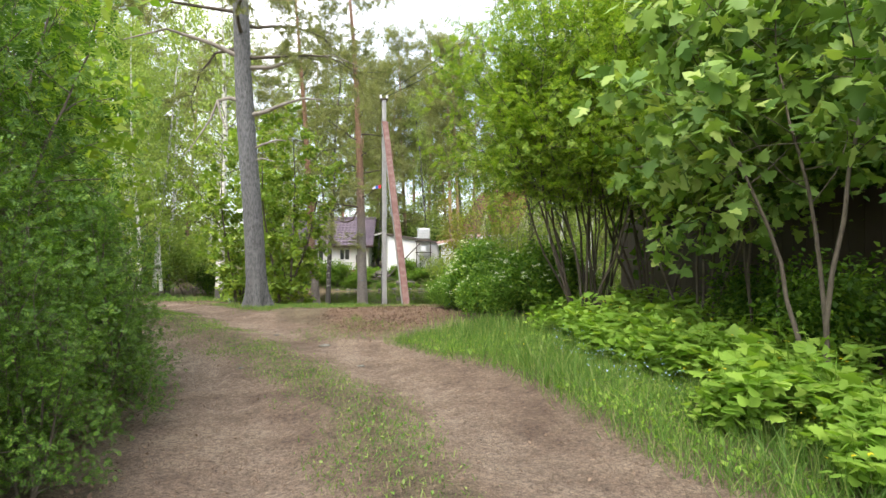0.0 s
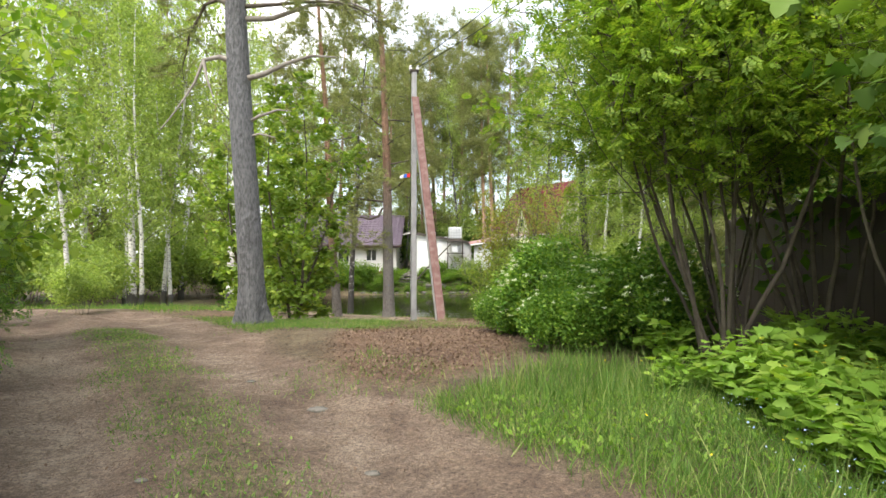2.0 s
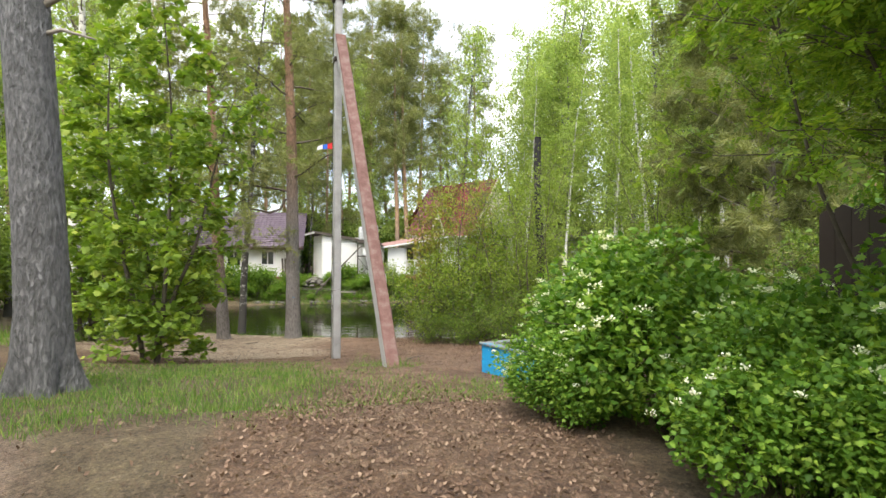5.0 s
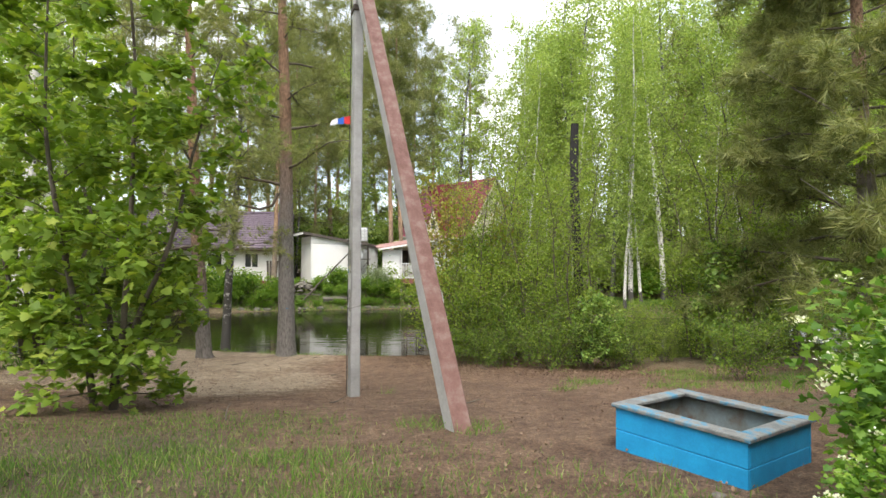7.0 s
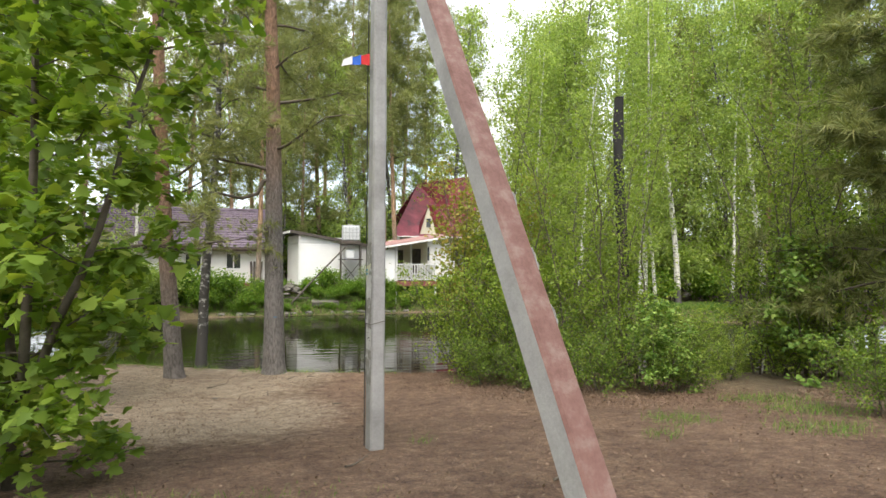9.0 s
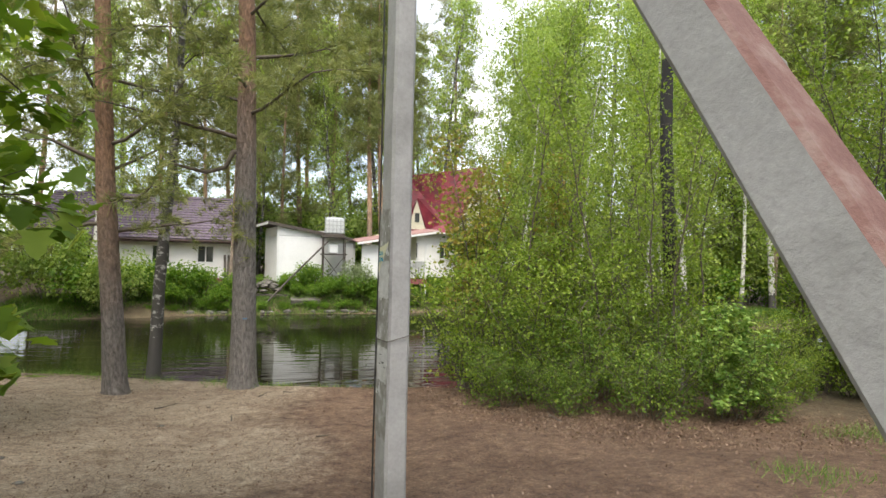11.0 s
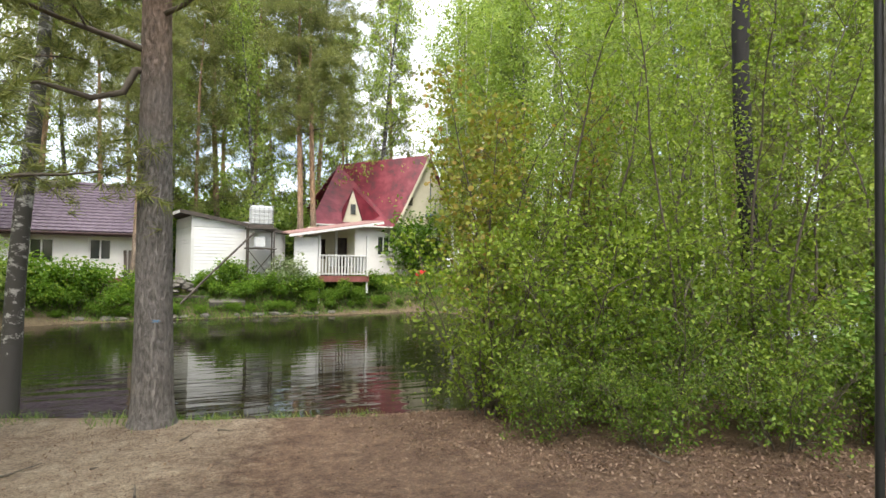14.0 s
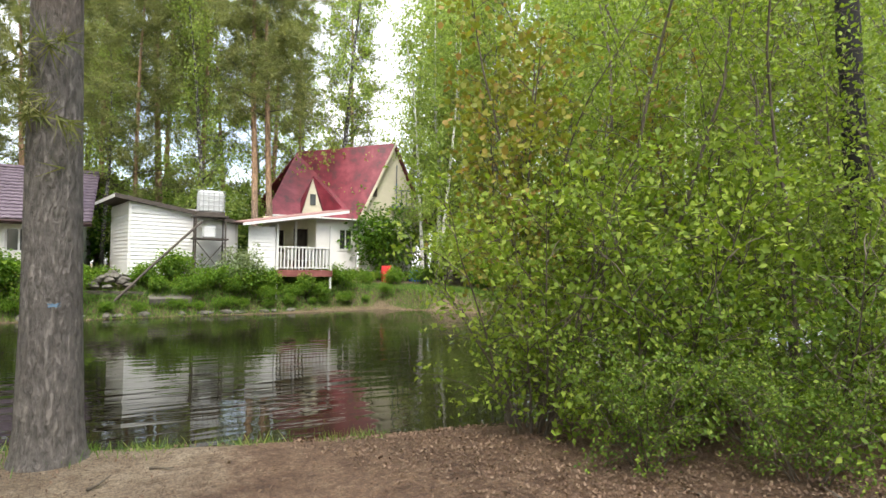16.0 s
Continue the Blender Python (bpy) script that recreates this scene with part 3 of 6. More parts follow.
def ground_masks(x, y):
    """Bare track, needle litter and pale sand, 0 to 1."""
    u = line_offset(x, y, ROAD)
    n1, n2 = waves(x, y, 1.3, 0.4), waves(x, y, 3.7, 2.0)
    road = soft_step(1.95, 1.45, np.abs(u) + 0.25 * n1) * (1 - 0.8 * soft_step(0.34, 0.16, np.abs(u) + 0.1 * n2) * (y < 11.5))
    mulch = soft_step(1.15, 0.75, np.hypot((x + 0.45) / 1.35, (y - 10.6) / 2.3) + 0.12 * n1)
    under = soft_step(14.6, 16.0, y + 0.6 * n1) * soft_step(30, 26, y) * soft_step(7.0, 4.5, x) * soft_step(-7.0, -5.0, x)
    under = under + soft_step(2.6, 1.6, np.hypot((x - 0.6) / 1.3, (y - 14.6) / 1.2))
    sand = soft_step(-0.6, -2.2, x + 0.5 * n1) * soft_step(18.4, 20.2, y + 0.5 * n1) * soft_step(27.5, 25.5, y) * soft_step(-13, -9, x)
    path = soft_step(1.2, 0.6, np.abs(y - 14.6 - 0.35 * (x + 6)) + 0.3 * n1) * soft_step(-6, -8, x)
    packed = (np.exp(-((u - 0.8) / 0.3) ** 2) + np.exp(-((u + 0.85) / 0.32) ** 2)) * (0.75 + 0.4 * n1) * soft_step(13, 10, y)
    return np.clip(road + path, 0, 1), np.clip(packed, 0, 1) * 0.9, np.clip(np.maximum(mulch, under), 0, 1), np.clip(sand, 0, 1)


for nm, vals in zip(("road", "packed", "needles", "sand"), ground_masks(GX.ravel(), GY.ravel())):
    at = gme.attributes.new(nm, 'FLOAT', 'POINT')
    at.data.foreach_set("value", vals.astype(np.float32))
ground = tagged(link("ground", gme, GROUND), "bare earth track, needle litter and sandy bank under trees", "ground", kind="structure")

# pond
wb = bmesh.new()
grow_pond = [Vector((p[0], p[1], WATER_Z)) for p in POND]
cx, cy = POND.mean(0)
wb.faces.new([wb.verts.new((cx + (p.x - cx) * 1.03, cy + (p.y - cy) * 1.05, WATER_Z)) for p in grow_pond])
bmesh.ops.triangulate(wb, faces=wb.faces[:])
tagged(part("water", wb, WATER), "dark still pond water with faint ripples", "water", kind="structure")


# ---- buildings across the pond ----
def window(parent, x0, x1, z0, z1, y, panes=2, frame_mat=WHITE_PAINT, name="window"):
    """A window let into a wall that faces -y."""
    bm = bmesh.new()
    t = 0.07
    for a in ((x0, x1, z0, z0 + t), (x0, x1, z1 - t, z1), (x0, x0 + t, z0 + t, z1 - t), (x1 - t, x1, z0 + t, z1 - t)):
        box(a[0], a[1], y - 0.05, y + 0.05, a[2], a[3], bm)
    for i in range(1, panes):
        m = x0 + (x1 - x0) * i / panes
        box(m - 0.03, m + 0.03, y - 0.045, y + 0.05, z0 + t, z1 - t, bm)
    w = part(name, bm, frame_mat, parent)
    for i in range(panes):
        a, b = x0 + t + (x1 - x0 - 2 * t) * i / panes, x0 + t + (x1 - x0 - 2 * t) * (i + 1) / panes
        part("pane", box(a + 0.032 * (i > 0), b - 0.032 * (i < panes - 1), y, y + 0.012, z0 + t, z1 - t), GLASS, w, "dark reflecting glass")
    part("window_sill", box(x0 - 0.08, x1 + 0.08, y - 0.14, y - 0.052, z0 - 0.05, z0), frame_mat, w)
    return w


def wall_with_holes(x0, x1, z0, z1, y, thick, holes):
    """A wall facing -y with openings (x0, x1, z0, z1), built of blocks round them."""
    bm = bmesh.new()
    xs = sorted({x0, x1, *[h[0] for h in holes], *[h[1] for h in holes]})
    for a, b in zip(xs[:-1], xs[1:]):
        cuts = sorted((h[2], h[3]) for h in holes if h[0] <= a and h[1] >= b)
        z = z0
        for c, d in cuts:
            box(a, b, y, y + thick, z, c, bm)
            z = d
        box(a, b, y, y + thick, z, z1, bm)
    return bm


def tiled_roof(parent, x0, x1, y0, z0, y1, z1, rows, cols):
    """A tiled slope from the eave (y0, z0) to the ridge (y1, z1): stepped rows of waves."""
    seg = 5
    n = cols * seg + 1
    xs = np.linspace(x0, x1, n)
    wave = 0.035 * np.abs(np.sin(np.linspace(0, cols * np.pi, n)))
    nrm = np.array([0, -(z1 - z0), y1 - y0])
    nrm = nrm / np.linalg.norm(nrm)
    for r in range(rows):
        vs, fs = [], []
        for f, lift in ((r / rows, 0.05), ((r + 1.06) / rows, 0.0)):
            e = np.stack([xs, np.full(n, y0 + (y1 - y0) * f), np.full(n, z0 + (z1 - z0) * f)], -1)
            vs.append(e + nrm * (wave + lift)[:, None])
        vs.append(vs[0] - nrm * 0.05)
        for i in range(n - 1):
            fs.append((i, i + 1, n + i + 1, n + i))
            fs.append((2 * n + i, 2 * n + i + 1, i + 1, i))
        link("roof_tile_course", mesh_np("roof_tile_course", np.concatenate(vs), fs), TILE_ROOF, parent)


def slab(points, thick):
    """A sloping board from four corners, with thickness downwards."""
    return prism(points, (0, 0, -thick))


# white house with a plum tiled roof
HY = 47.0
house = thing("house", (-8.9, HY, -0.1), "white plastered house with a plum tiled roof", "house")
hx0, hx1 = -5.0, 5.1
holes = [(0.4, 1.35, 0.95, 2.0), (2.65, 3.55, 1.05, 2.03), (-3.4, -2.4, 1.0, 2.05)]
part("wall", wall_with_holes(hx0, hx1, 0.25, 2.35, 0, 0.3, holes), PLASTER, house)
part("wall", prism([(hx1, 0.3, 0.25), (hx1, 7, 0.25), (hx1, 7, 2.35), (hx1, 3.6, 4.7), (hx1, 0.3, 2.5)], (-0.3, 0, 0)), PLASTER, house)
part("wall", prism([(hx0, 0.3, 0.25), (hx0, 7, 0.25), (hx0, 7, 2.35), (hx0, 3.6, 4.7), (hx0, 0.3, 2.5)], (0.3, 0, 0)), PLASTER, house)
part("wall", box(hx0 + 0.31, hx1 - 0.31, 6.7, 7, 0.25, 2.35), PLASTER, house)
part("foundation", box(hx0 - 0.04, hx1 + 0.04, -0.06, 7.05, -0.5, 0.24), RED_BOARD, house, "dark red painted base")
for h in holes:
    window(house, *h, 0.12)
tiled_roof(house, hx0 - 0.4, hx1 + 0.45, -0.55, 2.3, 3.6, 4.85, 16, 34)
part("roof", slab([(hx0 - 0.4, 3.6, 4.86), (hx1 + 0.45, 3.6, 4.86), (hx1 + 0.45, 7.5, 2.3), (hx0 - 0.4, 7.5, 2.3)], 0.08), TILE_ROOF, house)
part("ridge_cap", prism([(hx0 - 0.4, 3.45, 4.87), (hx0 - 0.4, 3.6, 5.0), (hx0 - 0.4, 3.75, 4.87)], (hx1 - hx0 + 0.85, 0, 0)), TILE_ROOF, house)
part("fascia", box(hx0 - 0.4, hx1 + 0.45, -0.56, -0.5, 2.12, 2.29), EAVE, house, "dark brown eave board")
part("soffit", box(hx0 - 0.38, hx1 + 0.43, -0.49, -0.01, 2.2, 2.24), EAVE, house)
part("gutter", box(hx0 - 0.4, hx1 + 0.45, -0.66, -0.57, 2.2, 2.28, bevel=0.02), EAVE, house)
part("chimney", box(-0.1, 0.35, 3.0, 3.45, 4.3, 5.3, bevel=0.01), STEEL, house, "small metal flue")

# white boarded shed with a lean-to roof
SY = 44.5
shed = thing("shed", (-2.0, SY - 0.2, 0.03), "white clapboard shed with a sloping roof", "shed", turn=12.0)
SW, SD = 4.15, 3.4


def shed_top(x):
    return 2.95 - 0.16 * x


part("wall", prism([(0, 0, 0.1), (SW, 0, 0.1), (SW, 0, shed_top(SW)), (0, 0, shed_top(0))], (0, 0.12, 0)), SIDING, shed)
part("wall", prism([(0, 0.12, 0.1), (0, SD, 0.1), (0, SD, shed_top(0)), (0, 0.12, shed_top(0))], (0.12, 0, 0)), SIDING, shed)
part("wall", prism([(SW, 0.12, 0.1), (SW, SD, 0.1), (SW, SD, shed_top(SW)), (SW, 0.12, shed_top(SW))], (-0.12, 0, 0)), SIDING, shed)
part("wall", box(0.13, SW - 0.13, SD - 0.12, SD, 0.1, shed_top(SW)), SIDING, shed)
part("floor_beam", box(0.05, SW - 0.05, 0.05, SD, -0.08, 0.09), DARK_WOOD, shed)
for px_ in (0.25, 1.5, 2.8, 3.9):
    part("post", box(px_, px_ + 0.18, 0.3, 0.48, -0.9, -0.085), DARK_WOOD, shed)
nb = 19
for k in range(nb):
    z0 = 0.1 + k * 0.15
    z1 = min(z0 + 0.16, shed_top(SW) + 0.16)
    xr = SW if z1 < shed_top(SW) else max(0.3, (2.95 - z1) / 0.16)
    if z0 > 2.85:
        continue
    part("plank", prism([(0.05, -0.002, z1), (0.05, -0.03, z0), (0.05, -0.008, z0)], (min(xr, SW) - 0.1, 0, 0)), SIDING, shed)
    part("plank", prism([(-0.002, 0.06, z1), (-0.03, 0.06, z0), (-0.008, 0.06, z0)], (0, SD - 0.1, 0)), SIDING, shed)
for cx_ in (-0.035, SW - 0.06):
    part("corner_board", box(cx_, cx_ + 0.1, -0.045, 0.05, 0.08, shed_top(cx_) - 0.02), WHITE_PAINT, shed)
part("roof", slab([(-0.55, -0.2, shed_top(-0.55) + 0.16), (SW + 0.3, -0.2, shed_top(SW + 0.3) + 0.16), (SW + 0.3, SD + 0.3, shed_top(SW + 0.3) + 0.16), (-0.55, SD + 0.3, shed_top(-0.55) + 0.16)], 0.07), DARK_WOOD, shed, "dark felt roof")
part("fascia", slab([(-0.56, -0.23, shed_top(-0.56) + 0.09), (SW + 0.3, -0.23, shed_top(SW + 0.3) + 0.09), (SW + 0.3, -0.2, shed_top(SW + 0.3) + 0.09), (-0.56, -0.2, shed_top(-0.56) + 0.09)], 0.1), DARK_WOOD, shed)
part("fascia", box(-0.59, -0.56, -0.23, SD + 0.3, shed_top(-0.56) - 0.02, shed_top(-0.56) + 0.1), WHITE_PAINT, shed)
part("soffit", slab([(-0.54, -0.19, shed_top(-0.54) + 0.05), (SW + 0.28, -0.19, shed_top(SW + 0.28) + 0.05), (SW + 0.28, -0.05, shed_top(SW + 0.28) + 0.05), (-0.54, -0.05, shed_top(-0.54) + 0.05)], 0.03), WHITE_PAINT, shed)

# water tank in a wire cage on a stand
stand = thing("tank_stand", (0.26, SY - 1.0, -0.3), "rusty steel stand carrying a water tank", "stand")
for a in (0.0, 1.1):
    for b in (0.0, 0.8):
        part("leg", box(a, a + 0.06, b, b + 0.06, -0.3, 2.75), DARK_WOOD, stand)
for z in (1.85, 2.76):
    part("shelf", box(-0.08, 1.24, -0.05, 0.9, z, z + 0.06), DARK_WOOD, stand)
v, f = tubes([(np.array([(0.03, 0.0, 0.4), (1.13, 0.0, 1.8)]), [0.02, 0.02]), (np.array([(1.13, 0.02, 0.4), (0.03, 0.02, 1.8)]), [0.02, 0.02])], 6)
link("brace", mesh_np("brace", v, f), DARK_WOOD, stand)
canister = thing("canister", (0.56, SY - 0.8, 1.61), "pale plastic canister on the stand's shelf", "canister")
part("body", box(0, 0.5, 0, 0.35, 0, 0.5, bevel=0.06), TANK_WHITE, canister)
part("cap", box(0.2, 0.3, 0.12, 0.22, 0.5, 0.56, bevel=0.01), TANK_WHITE, canister)
tank = thing("water_tank", (0.31, SY - 0.95, 2.52), "white plastic tank in a steel wire cage", "tank")
part("body", box(0.05, 1.0, 0.05, 0.75, 0.14, 0.98, bevel=0.07), TANK_WHITE, tank)
part("lid", box(0.4, 0.65, 0.3, 0.5, 0.98, 1.04, bevel=0.01), TANK_WHITE, tank)
part("pallet", box(0, 1.05, 0, 0.8, 0, 0.13, bevel=0.01), DARK_WOOD, tank)
for i in range(6):
    xx = 0.03 + 0.99 * i / 5
    part("cage_bar", box(xx - 0.012, xx + 0.012, 0.008, 0.032, 0.13, 1.0), STEEL, tank)
for i in range(5):
    zz = 0.18 + 0.8 * i / 4
    part("cage_bar", box(0, 1.05, -0.016, 0.007, zz - 0.012, zz + 0.012), STEEL, tank)

pipe = thing("pipe", (0, 0, 0), "long dark pipe slanting from the tank down to the water", "pipe")
v, f = tubes([(np.array([(0.5, SY - 1.1, 2.25), (-1.2, SY - 2.0, 0.5), (-2.75, SY - 2.4, -1.2)]), [0.045, 0.045, 0.045])], 8)
link("tube", smooth_mesh(mesh_np("tube", v, f)), DARK_WOOD, pipe)

# porch on posts over the bank
PY = 43.0
porch = thing("porch", (3.3, PY, 0.29), "white railed porch on posts with a faded red roof", "porch")
part("deck", box(0, 2.35, 0, 2.6, -0.05, 0.06), RED_BOARD, porch, "red-brown deck boards")
part("deck_edge", box(-0.03, 2.38, -0.05, -0.003, -0.18, 0.09), RED_BOARD, porch, "red-brown edge board")
for px_ in (0.0, 2.27):
    part("post", box(px_, px_ + 0.08, 0.0, 0.08, -1.25 if px_ < 1 else -0.7, -0.19), WHITE_PAINT, porch)
    part("post", box(px_, px_ + 0.1, 0.002, 0.1, 0.09, 2.0), WHITE_PAINT, porch)
part("post", box(1.1, 1.2, 1.4, 1.5, 0.06, 2.25), WHITE_PAINT, porch)
part("handrail", box(0.11, 2.26, 0.01, 0.09, 1.0, 1.07, bevel=0.01), WHITE_PAINT, porch)
part("bottom_rail", box(0.11, 2.26, 0.02, 0.08, 0.16, 0.21), WHITE_PAINT, porch)
for i in range(14):
    xx = 0.2 + 1.95 * i / 13
    part("baluster", box(xx - 0.025, xx + 0.025, 0.03, 0.07, 0.21, 1.0), WHITE_PAINT, porch)
for i in range(12):
    yy = 0.2 + 2.2 * i / 11
    part("baluster", box(2.3, 2.34, yy - 0.025, yy + 0.025, 0.1, 1.0), WHITE_PAINT, porch)
part("handrail", box(2.28, 2.36, 0.11, 2.6, 1.0, 1.07), WHITE_PAINT, porch)
part("wall", box(-1.1, -0.05, 0.0, 0.12, 0.0, 1.85), SIDING, porch)
for k in range(12):
    part("plank", prism([(-1.08, -0.002, 0.15 + k * 0.15), (-1.08, -0.03, k * 0.15), (-1.08, -0.008, k * 0.15)], (1.0, 0, 0)), SIDING, porch)
part("wall", box(-0.05, 0.05, 0.13, 2.6, 0.07, 1.95), SIDING, porch)
part("wall", wall_with_holes(-0.04, 2.4, 0.07, 2.5, 2.61, 0.15, [(0.45, 0.9, 0.9, 1.9), (1.35, 2.0, 0.07, 2.0)]), CREAM, porch, "cream back wall")
# dark sheet behind both openings, standing in for the unlit room
part("wall", box(0.44, 2.1, 2.8, 2.9, 0.07, 2.3), DARK_WOOD, porch)
part("roof", slab([(-1.4, -0.45, 1.98), (2.95, -0.45, 2.72), (2.95, 2.7, 2.95), (-1.4, 2.7, 2.2)], 0.05), PINK_ROOF, porch, "faded red sheet roof")
part("fascia", slab([(-1.4, -0.48, 1.93), (2.95, -0.48, 2.67), (2.95, -0.452, 2.67), (-1.4, -0.452, 1.93)], 0.11), WHITE_PAINT, porch)
for i in range(5):
    xx = -0.6 + 0.8 * i
    part("rafter", slab([(xx, -0.4, 1.98 + 0.17 * (xx + 1.4) - 0.07), (xx + 0.06, -0.4, 1.98 + 0.17 * (xx + 1.46) - 0.07), (xx + 0.06, 2.55, 2.2 + 0.17 * (xx + 1.46) - 0.07), (xx, 2.55, 2.2 + 0.17 * (xx + 1.4) - 0.07)], 0.1), WHITE_PAINT, porch)


def deck_chair(x, y, z, turn):
    c = thing("chair", (x, y, z), "white garden chair on the porch", "chair", "porch chairs", turn)
    part("seat", box(-0.22, 0.22, -0.22, 0.22, 0.42, 0.46, bevel=0.01), WHITE_PAINT, c)
    part("backrest", box(-0.22, 0.22, 0.19, 0.23, 0.47, 0.9, bevel=0.01), WHITE_PAINT, c)
    for a in (-0.2, 0.16):
        for b in (-0.2, 0.16):
            part("leg", box(a, a + 0.04, b, b + 0.04, 0, 0.42), WHITE_PAINT, c)
    return c


deck_chair(4.25, PY + 1.0, 0.352, 20)
deck_chair(4.95, PY + 1.2, 0.352, -35)

# cream house with a steep red roof
RY = 50.0
red = thing("house", (5.0, RY, 0.3), "cream house with a steep red metal roof and dormer", "house")
RW = 4.4
part("wall", wall_with_holes(-0.3, RW, 0, 3.0, 0, 0.25, [(1.2, 1.9, 1.2, 2.3), (3.3, 4.1, 1.2, 2.4)]), PLASTER, red)
window(red, 1.2, 1.9, 1.2, 2.3, 0.1, 1)
window(red, 3.3, 4.1, 1.2, 2.4, 0.1, 2)
# right wing front, set forward, with a gable
part("wall", wall_with_holes(RW + 0.02, RW + 3.3, 0, 3.0, -0.4, 0.25, [(RW + 0.5, RW + 1.3, 1.2, 2.3), (RW + 2.0, RW + 2.8, 1.2, 2.3)]), PLASTER, red)
window(red, RW + 0.5, RW + 1.3, 1.2, 2.3, -0.3, 2)
window(red, RW + 2.0, RW + 2.8, 1.2, 2.3, -0.3, 2)
part("wall", box(-0.3, -0.06, 0.26, 6.5, 0, 3.0), PLASTER, red)
part("wall", box(RW + 3.06, RW + 3.3, -0.14, 6.5, 0, 3.0), PLASTER, red)
part("roof", slab([(-0.9, -0.5, 2.95), (RW - 0.15, -0.5, 2.95), (1.6, 3.2, 7.15)], 0.09), RED_ROOF, red, "glossy red metal slope")
part("roof", slab([(RW - 0.15, -0.5, 2.95), (RW + 2.1, -0.5, 7.6), (1.6, 3.2, 7.15)], 0.09), RED_ROOF, red, "glossy red metal slope")
part("roof", slab([(RW + 2.1, -0.5, 7.61), (RW + 4.35, -0.5, 2.9), (RW + 4.35, 6.5, 2.9), (RW + 2.1, 6.5, 7.3)], 0.09), RED_ROOF, red)
part("roof", slab([(-0.9, 7, 2.95), (RW + 2.0, 7, 2.95), (RW + 2.0, 3.3, 7.1), (1.6, 3.3, 7.1)], 0.09), RED_ROOF, red)
part("gable", prism([(RW + 0.05, -0.25, 3.02), (RW + 4.15, -0.25, 3.02), (RW + 2.1, -0.25, 7.3)], (0, 0.2, 0)), CREAM, red, "cream boarded gable")
part("gable_vent", box(RW + 0.75, RW + 1.05, -0.3, -0.252, 4.35, 4.9), DARK_WOOD, red)
part("verge", prism([(RW - 0.2, -0.56, 2.9), (RW + 2.1, -0.56, 7.66), (RW + 2.1, -0.56, 7.42), (RW - 0.02, -0.56, 2.9)], (0, 0.04, 0)), CREAM, red)
part("balcony", box(RW + 1.9, RW + 3.7, -1.0, -0.26, 3.7, 3.85), GREY_WOOD, red)
for i in range(6):
    part("balcony_post", box(RW + 1.95 + 0.33 * i, RW + 2.01 + 0.33 * i, -0.98, -0.92, 3.86, 6.2 if i in (0, 5) else 4.7), GREY_WOOD, red)
part("balcony_rail", box(RW + 1.9, RW + 3.7, -0.99, -0.91, 4.71, 4.78), GREY_WOOD, red)
part("dormer", prism([(1.05, -0.35, 3.1), (2.25, -0.35, 3.1), (1.62, -0.35, 5.05)], (0, 0.25, 0)), CREAM, red, "narrow cream dormer front")
part("dormer_roof", slab([(0.95, -0.42, 3.05), (1.62, -0.42, 5.2), (2.4, 2.2, 5.3), (1.0, 0.6, 3.6)], 0.07), RED_ROOF, red)
part("dormer_roof", slab([(1.62, -0.42, 5.2), (2.35, -0.42, 3.05), (3.5, 0.1, 3.6), (3.0, 2.2, 5.35)], 0.07), RED_ROOF, red)
part("dormer_window", box(1.5, 1.8, -0.39, -0.352, 3.6, 4.2), GLASS, red, "small dark window")
part("gutter", box(-0.9, RW + 0.1, -0.62, -0.52, 2.86, 2.95, bevel=0.02), WHITE_PAINT, red)
part("fascia", box(RW + 0.0, RW + 3.6, -0.5, -0.41, 2.85, 3.0), WHITE_PAINT, red)
v, f = tubes([(np.array([(RW - 0.3, -0.55, 2.85), (RW - 0.1, -0.2, 2.6), (RW - 0.1, -0.1, 0.1)]), [0.045] * 3)], 8)
link("downpipe", mesh_np("downpipe", v, f), WHITE_PAINT, red)
barrel = thing("barrel", (10.4, RY - 2.0, g1(10.4, RY - 2.0)), "red plastic barrel by the house wall", "barrel")
v, f = tubes([(np.array([(0, 0, 0), (0, 0, 0.1), (0, 0, 0.5), (0, 0, 0.9), (0, 0, 0.901)]), [0.26, 0.29, 0.31, 0.28, 0.01])], 16)
link("body", smooth_mesh(mesh_np("body", v, f)), FLAG_RED, barrel)
crate = thing("crate", (11.9, RY - 2.2, g1(12.2, RY - 2.0)), "blue plastic crates stacked by the house", "crate")
part("body", box(0, 0.7, 0, 0.5, 0, 0.35, bevel=0.02), FLAG_BLUE, crate)
part("body", box(0.05, 0.65, 0.03, 0.46, 0.36, 0.65, bevel=0.02), FLAG_BLUE, crate)

# grey lodge with a brown deck, further along the pond
lodge = thing("house", (16.0, 44.2, -0.15), "grey wooden lodge with a brown boarded deck", "house")
part("wall", wall_with_holes(-2.0, 3.0, 0.6, 3.2, 0, 0.25, [(0.6, 1.5, 1.6, 2.6)]), STUCCO_GREY, lodge)
window(lodge, 0.6, 1.5, 1.6, 2.6, 0.1, 2)
part("wall", box(-2.0, -1.8, 0.26, 5, 0.6, 3.2), STUCCO_GREY, lodge)
part("wall", box(2.8, 3.0, 0.26, 5, 0.6, 3.2), STUCCO_GREY, lodge)
part("roof", slab([(-2.4, -0.5, 3.2), (3.4, -0.5, 3.2), (3.4, 2.5, 4.5), (-2.4, 2.5, 4.5)], 0.1), DARK_WOOD, lodge)
part("roof", slab([(-2.4, 2.5, 4.5), (3.4, 2.5, 4.5), (3.4, 5.5, 3.2), (-2.4, 5.5, 3.2)], 0.1), DARK_WOOD, lodge)
part("deck", box(-0.6, 3.6, -2.2, -0.05, 0.95, 1.07), DARK_WOOD, lodge)
